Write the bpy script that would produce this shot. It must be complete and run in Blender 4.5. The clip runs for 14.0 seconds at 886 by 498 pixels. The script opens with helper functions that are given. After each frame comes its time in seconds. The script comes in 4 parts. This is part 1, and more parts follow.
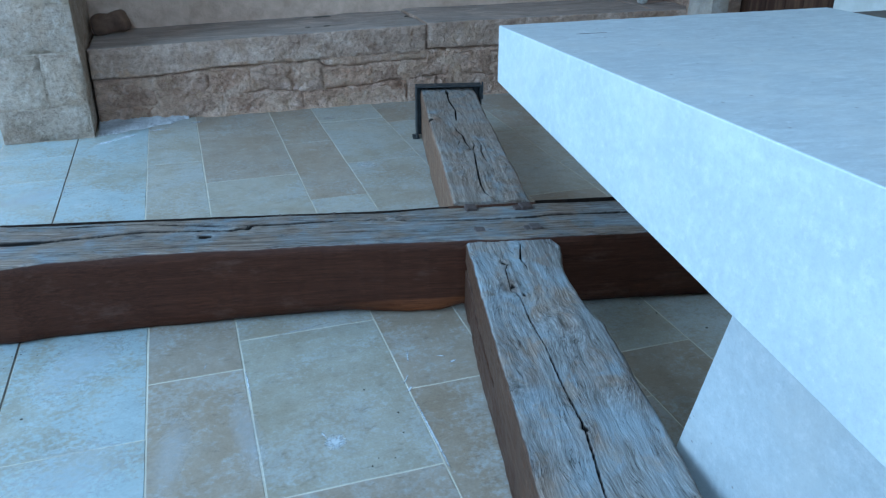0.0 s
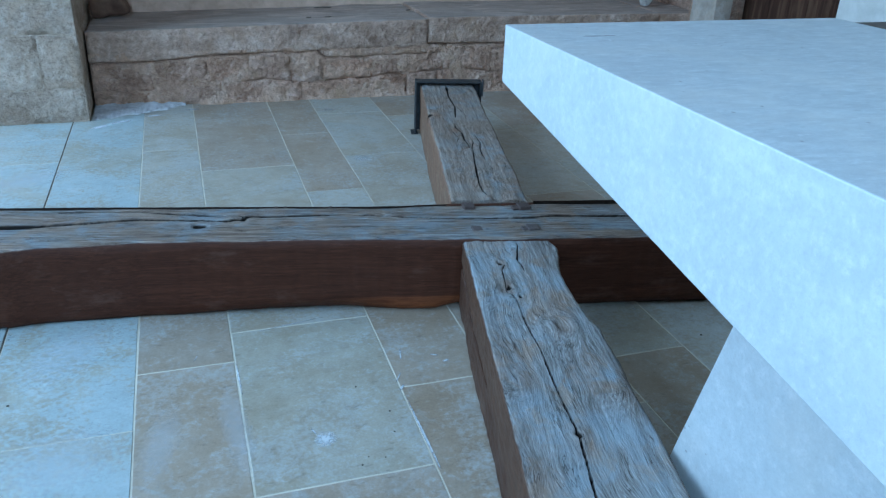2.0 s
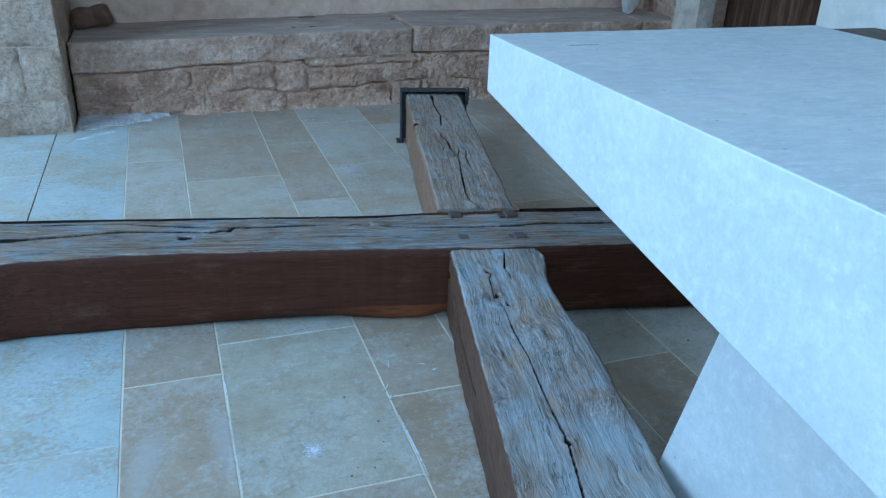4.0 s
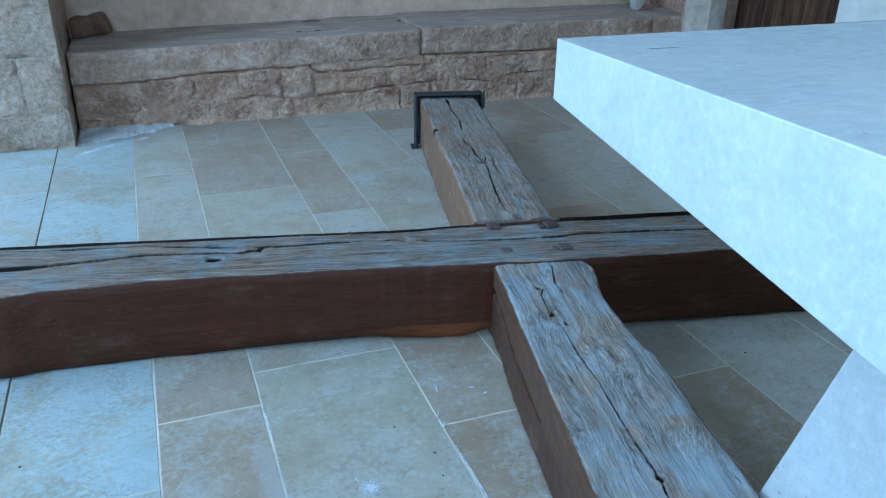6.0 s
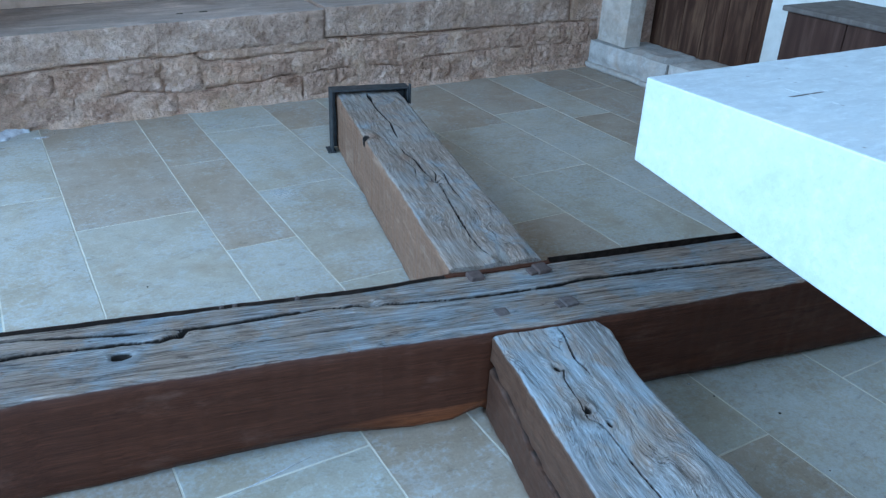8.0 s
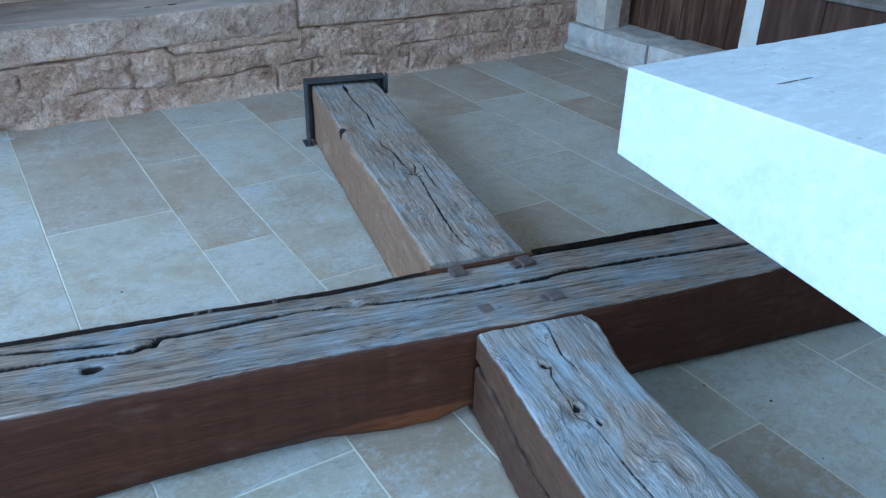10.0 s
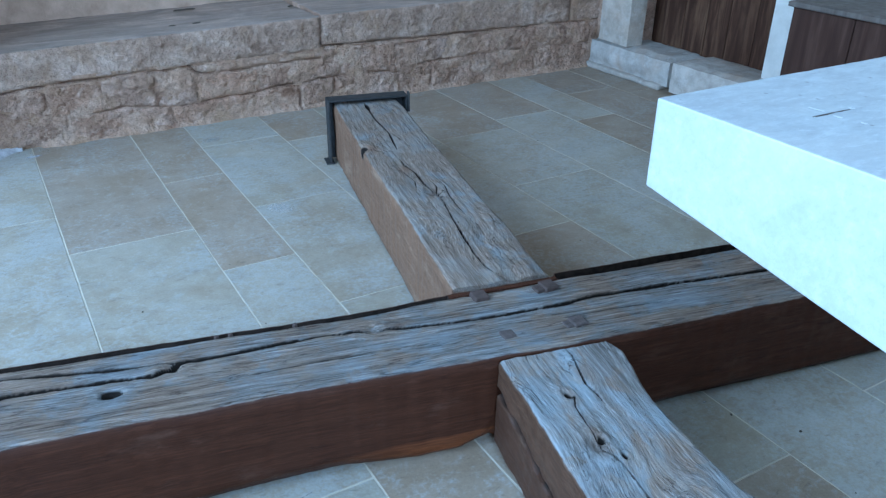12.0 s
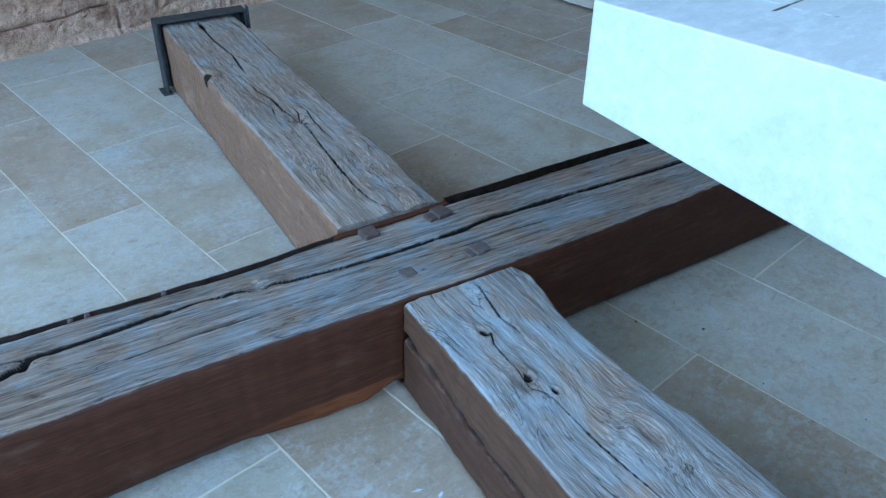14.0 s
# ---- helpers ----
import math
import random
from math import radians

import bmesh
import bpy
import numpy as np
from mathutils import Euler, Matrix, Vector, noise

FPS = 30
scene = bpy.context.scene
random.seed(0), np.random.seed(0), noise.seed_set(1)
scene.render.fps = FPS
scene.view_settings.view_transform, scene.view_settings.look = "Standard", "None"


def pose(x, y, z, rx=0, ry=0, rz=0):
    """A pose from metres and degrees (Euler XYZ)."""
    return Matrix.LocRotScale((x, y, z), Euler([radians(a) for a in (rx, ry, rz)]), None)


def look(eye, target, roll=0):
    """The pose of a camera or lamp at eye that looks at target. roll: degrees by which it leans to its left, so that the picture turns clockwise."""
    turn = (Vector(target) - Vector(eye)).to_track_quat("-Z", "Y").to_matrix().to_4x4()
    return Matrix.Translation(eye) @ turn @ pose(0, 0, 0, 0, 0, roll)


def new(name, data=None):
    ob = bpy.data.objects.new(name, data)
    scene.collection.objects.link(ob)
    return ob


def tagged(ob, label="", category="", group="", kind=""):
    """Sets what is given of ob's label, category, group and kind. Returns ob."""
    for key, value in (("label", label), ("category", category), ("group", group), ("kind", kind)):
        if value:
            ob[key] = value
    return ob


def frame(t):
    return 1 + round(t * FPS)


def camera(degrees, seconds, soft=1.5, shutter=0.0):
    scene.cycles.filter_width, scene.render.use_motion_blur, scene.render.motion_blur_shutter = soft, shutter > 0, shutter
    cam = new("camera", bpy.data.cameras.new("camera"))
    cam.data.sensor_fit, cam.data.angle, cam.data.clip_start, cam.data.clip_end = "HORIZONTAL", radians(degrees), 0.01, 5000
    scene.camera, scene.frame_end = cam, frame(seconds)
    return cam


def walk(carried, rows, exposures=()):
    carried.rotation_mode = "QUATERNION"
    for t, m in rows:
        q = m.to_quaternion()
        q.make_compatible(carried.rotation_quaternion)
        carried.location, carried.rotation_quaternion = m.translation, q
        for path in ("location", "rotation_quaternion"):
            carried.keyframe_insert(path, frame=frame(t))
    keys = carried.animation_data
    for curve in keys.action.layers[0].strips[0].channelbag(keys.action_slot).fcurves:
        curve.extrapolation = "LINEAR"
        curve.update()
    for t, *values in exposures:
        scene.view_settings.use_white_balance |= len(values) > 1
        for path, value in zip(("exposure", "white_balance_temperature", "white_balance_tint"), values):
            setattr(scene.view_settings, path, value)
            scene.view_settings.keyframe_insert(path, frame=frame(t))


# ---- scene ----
cam = camera(58.9, 14.0, 1.3)
PATH = [
    (0, (-0.772, -2.133, 1.292), (-0.207, -0.411, 0.446), 0.0),
    (0.5, (-0.78, -2.126, 1.299), (-0.203, -0.407, 0.455), 0.9),
    (1, (-0.784, -2.128, 1.295), (-0.192, -0.415, 0.449), 1.2),
    (1.5, (-0.783, -2.12, 1.292), (-0.2, -0.413, 0.429), 1.6),
    (2, (-0.779, -2.108, 1.294), (-0.196, -0.398, 0.436), 2.2),
    (2.5, (-0.778, -2.106, 1.293), (-0.2, -0.39, 0.445), 2.2),
    (3, (-0.777, -2.108, 1.294), (-0.188, -0.39, 0.457), 2.2),
    (3.5, (-0.778, -2.108, 1.298), (-0.17, -0.397, 0.461), 2.3),
    (5.8, (-0.838, -2.01, 1.288), (-0.198, -0.312, 0.447), 1.0),
    (6, (-0.892, -1.92, 1.285), (-0.246, -0.224, 0.444), 0.9),
    (6.5, (-0.987, -1.73, 1.283), (-0.196, -0.117, 0.403), 2.2),
    (7, (-0.946, -1.512, 1.263), (-0.062, 0.028, 0.342), 2.8),
    (7.5, (-0.894, -1.357, 1.291), (0.002, 0.172, 0.364), 2.6),
    (7.7, (-0.915, -1.31, 1.29), (-0.002, 0.215, 0.374), 2.8),
    (9.8, (-0.89, -1.213, 1.294), (0.068, 0.263, 0.342), 1.4),
    (10, (-0.874, -1.228, 1.289), (0.071, 0.257, 0.339), 1.3),
    (10.5, (-0.867, -1.214, 1.291), (0.07, 0.274, 0.339), 1.3),
    (11, (-0.867, -1.204, 1.296), (0.058, 0.294, 0.347), 0.7),
    (11.5, (-0.868, -1.2, 1.298), (0.047, 0.311, 0.36), 0.7),
    (12, (-0.861, -1.196, 1.303), (0.048, 0.328, 0.381), 0.9),
    (12.5, (-0.841, -1.17, 1.312), (0.08, 0.362, 0.414), 0.6),
    (13, (-0.826, -1.042, 1.303), (0.261, 0.373, 0.399), 0.9),
    (13.5, (-0.829, -0.998, 1.272), (0.303, 0.302, 0.257), 0.4),
    (14, (-0.825, -0.993, 1.26), (0.318, 0.212, 0.145), 0.9),
]
walk(cam, [(t, look(eye, target, roll)) for t, eye, target, roll in PATH],
     [(0.0, 0.1, 5500, 13), (3.5, 0.1, 5500, 13), (5.8, 0.15, 5500, 13), (6.1, 0.25, 5550, 13), (6.6, 0.44, 5560, 17), (7.5, 0.52, 5520, 17), (14.0, 0.52, 5520, 17)])

# ---- world and light ----
world = bpy.data.worlds.new("world")
scene.world = world
world.use_nodes = True
wt = world.node_tree
sky = wt.nodes.new("ShaderNodeTexSky")
sky.sky_type = "NISHITA"
sky.sun_disc = False
sky.sun_elevation = radians(48)
sky.sun_rotation = radians(75)
wt.links.new(sky.outputs["Color"], wt.nodes["Background"].inputs["Color"])
wt.nodes["Background"].inputs["Strength"].default_value = 0.12

sun = new("sun", bpy.data.lights.new("sun", "SUN"))
sun.data.energy = 2.5
sun.data.angle = radians(0.5)
sun.data.color = (1.0, 0.93, 0.82)
sun.matrix_world = look((8, 3, 9), (0, 0, 0))


def opening_light(name, at, target, w, h, power, color):
    ob = new(name, bpy.data.lights.new(name, "AREA"))
    ob.data.shape = "RECTANGLE"
    ob.data.size, ob.data.size_y = w, h
    ob.data.energy = power
    ob.data.color = color
    ob.matrix_world = look(at, target)
    return ob


# daylight that the open side of the porch lets in
opening_light("daylight_side_opening", (-4.5, 0.85, 2.95), (0.3, 0.85, 0.3), 4.2, 2.9, 375, (0.46, 0.755, 1.0))
# Fill light added behind the camera to lift the bench front.
opening_light("daylight_front_opening", (-1.6, -4.2, 3.1), (-0.3, 0.6, 0.2), 1.4, 2.2, 165, (0.46, 0.755, 1.0))


# ---- materials ----
def material(name):
    m = bpy.data.materials.new(name)
    m.use_nodes = True
    return m, m.node_tree, m.node_tree.nodes["Principled BSDF"]


class Nodes:
    """Short calls for node trees."""

    def __init__(self, tree):
        self.t = tree

    def put(self, kind, **inputs):
        n = self.t.nodes.new(kind)
        for k, v in inputs.items():
            self.set(n, k.replace("_", " "), v)
        return n

    def set(self, n, k, v):
        sock = n.inputs[k]
        if isinstance(v, bpy.types.NodeSocket):
            self.t.links.new(v, sock)
        else:
            sock.default_value = v

    def noise(self, vec, scale, detail=4.0, rough=0.55, distort=0.0):
        n = self.put("ShaderNodeTexNoise", Scale=scale, Detail=detail, Roughness=rough, Distortion=distort)
        self.t.links.new(vec, n.inputs["Vector"])
        return n.outputs["Fac"]

    def scaled(self, vec, s):
        n = self.put("ShaderNodeVectorMath", Vector=vec)
        n.operation = "MULTIPLY"
        n.inputs[1].default_value = s
        return n.outputs[0]

    def shifted(self, vec, value, amount):
        n = self.put("ShaderNodeVectorMath")
        n.operation = "MULTIPLY_ADD"
        self.t.links.new(value, n.inputs[0])
        n.inputs[1].default_value = amount
        self.t.links.new(vec, n.inputs[2])
        return n.outputs[0]

    def ramp(self, fac, stops):
        n = self.put("ShaderNodeValToRGB", Fac=fac)
        e = n.color_ramp.elements
        while len(e) < len(stops):
            e.new(0.5)
        for el, (p, c) in zip(e, stops):
            el.position = p
            el.color = (*c, 1) if len(c) == 3 else c
        return n.outputs["Color"]

    def level(self, fac, lo, hi, a=0.0, b=1.0):
        n = self.put("ShaderNodeMapRange", Value=fac)
        for k, v in (("From Min", lo), ("From Max", hi), ("To Min", a), ("To Max", b)):
            n.inputs[k].default_value = v
        return n.outputs[0]

    def mix(self, fac, a, b, mode="MIX"):
        n = self.t.nodes.new("ShaderNodeMix")
        n.data_type = "RGBA"
        n.blend_type = mode
        for sock, v in ((n.inputs["Factor"], fac), (n.inputs["A"], a), (n.inputs["B"], b)):
            if isinstance(v, bpy.types.NodeSocket):
                self.t.links.new(v, sock)
            elif isinstance(v, tuple) and len(v) == 3:
                sock.default_value = (*v, 1)
            else:
                sock.default_value = v
        return n.outputs["Result"]

    def math(self, op, a, b=0.0, clamp=False):
        n = self.t.nodes.new("ShaderNodeMath")
        n.operation = op
        n.use_clamp = clamp
        for sock, v in ((n.inputs[0], a), (n.inputs[1], b)):
            if isinstance(v, bpy.types.NodeSocket):
                self.t.links.new(v, sock)
            else:
                sock.default_value = v
        return n.outputs[0]

    def bump(self, height, strength, distance, normal=None):
        n = self.put("ShaderNodeBump", Height=height, Strength=strength, Distance=distance)
        if normal is not None:
            self.t.links.new(normal, n.inputs["Normal"])
        return n.outputs["Normal"]


def paving_material(name, stops, bloom, amount, lo):
    """Worn limestone paving; pale bloom, partly painted sky sheen, breaks up at its rim."""
    m, t, b = material(name)
    n = Nodes(t)
    rnd = n.put("ShaderNodeObjectInfo").outputs["Random"]
    pos = n.put("ShaderNodeNewGeometry").outputs["Position"]
    p = n.shifted(pos, rnd, (7.0, 3.0, 5.0))
    tone = n.ramp(rnd, stops)
    cloud = n.noise(p, 2.8, 8, 0.62, 0.6)
    drift = n.noise(n.shifted(p, rnd, (3, 1, 8)), 4.5, 6, 0.62, 0.5)
    col = n.mix(n.level(drift, 0.40, 0.60, 0.0, 0.75), tone, n.mix(1.0, tone, (0.84, 0.76, 0.67), "MULTIPLY"))
    speck = n.noise(p, 60, 5, 0.7)
    rim = n.math("ADD", cloud, n.math("MULTIPLY", n.math("SUBTRACT", speck, 0.5), 0.95))
    col = n.mix(n.level(rim, lo, lo + 0.16, 0, amount), col, bloom)
    splash = n.noise(n.shifted(p, rnd, (5, 9, 2)), 9.0, 7, 0.68, 0.9)
    col = n.mix(n.level(splash, 0.58, 0.72, 0, 0.7), col, bloom)
    mottle = n.noise(p, 15, 7, 0.72)
    col = n.mix(n.level(mottle, 0.34, 0.52, 0.42, 0), col, n.mix(1.0, col, (0.74, 0.72, 0.70), "MULTIPLY"))
    col = n.mix(n.level(mottle, 0.55, 0.70, 0, 0.32), col, (0.52, 0.53, 0.52))
    grain = n.noise(p, 150, 3, 0.6)
    col = n.mix(n.level(grain, 0.42, 0.64, 0.0, 0.32), col, n.mix(1.0, col, (0.68, 0.66, 0.64), "MULTIPLY"))
    scar = n.noise(n.scaled(p, (26.0, 60.0, 40.0)), 1.0, 4, 0.6, 0.6)
    col = n.mix(n.level(scar, 0.60, 0.70, 0, 0.5), col, n.mix(1.0, col, (0.55, 0.52, 0.50), "MULTIPLY"))
    n.set(b, "Base Color", col)
    n.set(b, "Roughness", n.level(cloud, 0.3, 0.7, 0.38, 0.60))
    h = n.math("ADD", n.math("MULTIPLY", grain, 0.25), n.math("ADD", cloud, n.math("MULTIPLY", mottle, 0.3)))
    n.set(b, "Normal", n.bump(h, 0.3, 0.004))
    return m


def stone_material(name, dark, mid, light, scale=1.0, relief=0.012, stain=0.5, rough=0.9, worn=None, veined=0.55):
    m, t, b = material(name)
    n = Nodes(t)
    rnd = n.put("ShaderNodeObjectInfo").outputs["Random"]
    pos = n.put("ShaderNodeNewGeometry").outputs["Position"]
    p = n.shifted(pos, rnd, (9.0, 4.0, 6.0))
    big = n.noise(p, 4.5 * scale, 6, 0.62, 0.5)
    col = n.ramp(big, [(0.30, dark), (0.5, mid), (0.70, light)])
    col = n.mix(0.55, col, n.mix(1.0, col, n.ramp(rnd, [(0.0, (0.74, 0.68, 0.64)), (0.3, (1.0, 0.93, 0.86)), (0.55, (0.86, 0.86, 0.88)), (0.8, (1.08, 0.96, 0.84)), (1.0, (0.82, 0.72, 0.64))]), "MULTIPLY"))
    fine = n.noise(p, 38 * scale, 6, 0.65)
    col = n.mix(n.level(fine, 0.30, 0.62, 0.6, 0.0), col, n.mix(1.0, col, (0.45, 0.42, 0.40), "MULTIPLY"))
    earth = n.noise(p, 7 * scale, 5, 0.6, 1.0)
    col = n.mix(n.level(earth, 0.5, 0.7, 0, stain), col, (0.46, 0.28, 0.165))
    veins = n.noise(n.scaled(p, (9.0, 9.0, 20.0)), scale, 5, 0.7, 1.2)
    col = n.mix(n.level(n.math("ABSOLUTE", n.math("SUBTRACT", veins, 0.5)), 0.0, 0.03, veined, 0), col, n.mix(1.0, col, (0.42, 0.38, 0.36), "MULTIPLY"))
    lichen = n.noise(p, 22 * scale, 6, 0.72)
    col = n.mix(n.level(lichen, 0.55, 0.70, 0, 0.5), col, light)
    strength = 1.0
    if worn:
        up = n.put("ShaderNodeSeparateXYZ", Vector=n.put("ShaderNodeNewGeometry").outputs["Normal"]).outputs["Z"]
        flat = n.level(up, 0.75, 0.93)
        trace = n.noise(n.scaled(p, (3.0, 11.0, 6.0)), 1.0, 7, 0.68, 0.8)
        tread = n.mix(n.level(trace, 0.36, 0.52, 0.75, 0), worn, n.mix(1.0, worn, (0.52, 0.53, 0.50), "MULTIPLY"))
        tread = n.mix(n.level(trace, 0.54, 0.70, 0, 0.6), tread, light)
        col = n.mix(n.math("MULTIPLY", flat, n.level(big, 0.3, 0.7, 0.95, 0.7)), col, tread)
        strength = n.level(flat, 0, 1, 1.0, 0.18)
    n.set(b, "Base Color", col)
    b.inputs["Roughness"].default_value = rough
    h = n.math("ADD", n.math("MULTIPLY", fine, 0.6), n.noise(p, 14 * scale, 4, 0.6))
    n.set(b, "Normal", n.bump(h, strength, relief))
    return m


def wood_material(name, swirl, fresh, sides, tanned=0.5, gain=1.0, whorls=(), band=None, bold=0.0):
    """Old oak: silvered and checked on the weathered face, oiled brown on the sawn sides, crack shade put into the
    colour.
    """
    m, t, b = material(name)
    n = Nodes(t)
    tc = n.put("ShaderNodeTexCoord").outputs["Object"]
    marks = {}
    for key in ("face_up", "recess"):
        at = n.put("ShaderNodeAttribute")
        at.attribute_name = key
        marks[key] = at.outputs["Fac"]
    field = n.noise(n.scaled(tc, (2.6, 6.5, 6.5)), 1.0, 2, 0.45, 0.15)
    flat = n.scaled(tc, (0.6, 1.0, 0.0))
    heart = None
    for kx, ky, kr in whorls:
        gap = n.put("ShaderNodeVectorMath", Vector=flat)
        gap.operation = "DISTANCE"
        gap.inputs[1].default_value = (kx * 0.6, ky, 0.0)
        near = n.level(gap.outputs["Value"], 0.0, kr)
        near.node.interpolation_type = "SMOOTHSTEP"
        near = n.math("SUBTRACT", 1.0, near)
        heart = near if heart is None else n.math("MAXIMUM", heart, near)
    if heart is not None:
        field = n.math("ADD", field, n.math("MULTIPLY", heart, 0.17))
    w = n.shifted(tc, field, (0.0, 0.16 * swirl + 0.01, 0.06 * swirl))
    fine = n.noise(n.scaled(w, (14.0, 380.0, 380.0)), 1.0, 5, 0.72)
    fibre = n.noise(n.scaled(w, (4.0, 120.0, 120.0)), 1.0, 5, 0.68)
    broad = n.noise(n.scaled(w, (1.8, 26.0, 26.0)), 1.0, 4, 0.6)
    patch = n.noise(n.scaled(tc, (4.5, 8.0, 8.0)), 1.0, 6, 0.62, 0.6)
    tan = n.noise(n.shifted(tc, patch, (0.3, 0.1, 0.2)), 7.0, 6, 0.68, 0.4)
    figure = n.noise(n.scaled(w, (2.4, 34.0, 34.0)), 1.0, 4, 0.55)
    thin = n.level(n.math("ABSOLUTE", n.math("SUBTRACT", figure, 0.5)), 0.0, 0.013, 1, 0)
    second = n.level(n.math("ABSOLUTE", n.math("SUBTRACT", figure, 0.57)), 0.0, 0.008, 1, 0)
    checks = n.math("MULTIPLY", n.math("MAXIMUM", thin, second), n.level(n.noise(n.scaled(tc, (9.0, 24.0, 24.0)), 1.0, 3, 0.6), 0.46, 0.56))
    grain = n.math("ADD", n.math("MULTIPLY", fine, 0.62 - 0.15 * bold), n.math("MULTIPLY", fibre, 0.38 + 0.15 * bold))
    grey = n.ramp(grain, [(f, tuple(gain * q for q in c)) for f, c in ((0.35 + 0.05 * bold, (0.10 - 0.05 * bold, 0.088 - 0.045 * bold, 0.079 - 0.042 * bold)), (0.46 + 0.01 * bold, (0.215, 0.197, 0.18)), (0.54 - 0.01 * bold, (0.30, 0.285, 0.268)), (0.65 - 0.04 * bold, (0.50, 0.495, 0.485)))])
    # Silvered patches; their blue cast is sky light put into the colour.
    grey = n.mix(n.level(patch, 0.46, 0.62, 0, 0.45 - 0.25 * min(bold, 0.0)), grey, tuple(gain * q for q in (0.31, 0.38, 0.425)))
    grey = n.mix(n.level(tan, tanned, tanned + 0.13, 0, 0.8 + 0.3 * min(bold, 0.0)), grey, n.mix(1.0, grey, (1.12, 0.82, 0.62), "MULTIPLY"))
    grey = n.mix(n.level(broad, 0.34, 0.48, 0.6, 0), grey, n.mix(1.0, grey, (0.62, 0.58, 0.56), "MULTIPLY"))
    if heart is not None:
        grey = n.mix(n.level(heart, 0.6, 0.97, 0, 0.55), grey, n.mix(1.0, grey, (0.85, 0.60, 0.45), "MULTIPLY"))
    grey = n.mix(n.math("MULTIPLY", checks, 0.85), grey, n.mix(1.0, grey, (0.20, 0.165, 0.15), "MULTIPLY"))
    brown = n.ramp(grain, [(0.36, sides[0]), (0.5, sides[1]), (0.66, sides[2])])
    brown = n.mix(n.level(broad, 0.42, 0.62, 0, 0.6), brown, sides[1])
    scuff = n.noise(n.scaled(tc, (3.0, 14.0, 9.0)), 1.6, 7, 0.72)
    brown = n.mix(n.level(scuff, 0.56, 0.74, 0, 0.6), brown, sides[3])
    brown = n.mix(n.level(scuff, 0.30, 0.44, 0.55, 0), brown, sides[0])
    xyz = n.put("ShaderNodeSeparateXYZ", Vector=tc)
    if band:
        high = n.math("ADD", n.math("SUBTRACT", xyz.outputs["Z"], n.math("MULTIPLY", xyz.outputs["X"], 0.10)), n.level(broad, 0.3, 0.7, -0.02, 0.02))
        brown = n.mix(n.level(high, band[0], band[0] + 0.035, 0, 0.4), brown, n.mix(n.level(grain, 0.4, 0.6), band[1], band[2]))
    low = n.math("MULTIPLY", n.level(n.math("ADD", xyz.outputs["Z"], n.level(broad, 0.3, 0.7, -0.015, 0.015)), 0.035, 0.058, 1, 0), n.math("MULTIPLY", n.level(xyz.outputs["X"], -0.42, -0.12), n.level(xyz.outputs["X"], 0.0, 0.02, 1, 0)))
    brown = n.mix(n.math("MULTIPLY", low, fresh), brown, n.mix(n.level(grain, 0.4, 0.6), (0.16, 0.046, 0.016), (0.31, 0.098, 0.034)))
    up = n.level(n.math("ADD", marks["face_up"], n.level(tan, 0.3, 0.7, -0.35, 0.35)), 0.35, 0.75)
    col = n.mix(up, brown, grey)
    # Cracks, knots and slits go near black with depth: shade put into the colour.
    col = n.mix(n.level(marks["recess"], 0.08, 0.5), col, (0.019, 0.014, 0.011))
    b.inputs["Specular IOR Level"].default_value = 0.16
    n.set(b, "Base Color", col)
    n.set(b, "Roughness", n.level(up, 0, 1, 0.5, 0.85))
    h = n.math("SUBTRACT", n.math("ADD", n.math("MULTIPLY", fine, 0.5), n.math("MULTIPLY", fibre, 0.6)), n.math("MULTIPLY", checks, 0.35))
    n.set(b, "Normal", n.bump(h, n.level(up, 0, 1, 0.25, 1.0 + 0.5 * min(bold, 0.0)), 0.006))
    return m


def board_material(name, dark, mid, light):
    m, t, b = material(name)
    n = Nodes(t)
    rnd = n.put("ShaderNodeObjectInfo").outputs["Random"]
    tc = n.put("ShaderNodeTexCoord").outputs["Object"]
    p = n.shifted(tc, rnd, (3.0, 5.0, 2.0))
    f = n.noise(n.scaled(p, (22.0, 22.0, 2.0)), 1.0, 6, 0.58, 0.5)
    col = n.ramp(f, [(0.3, dark), (0.5, mid), (0.72, light)])
    wear = n.noise(n.scaled(p, (11.0, 11.0, 2.6)), 1.0, 5, 0.6)
    col = n.mix(n.level(wear, 0.55, 0.75, 0, 0.6), col, light)
    n.set(b, "Base Color", col)
    b.inputs["Roughness"].default_value = 0.8
    b.inputs["Specular IOR Level"].default_value = 0.2
    n.set(b, "Normal", n.bump(f, 0.4, 0.003))
    return m


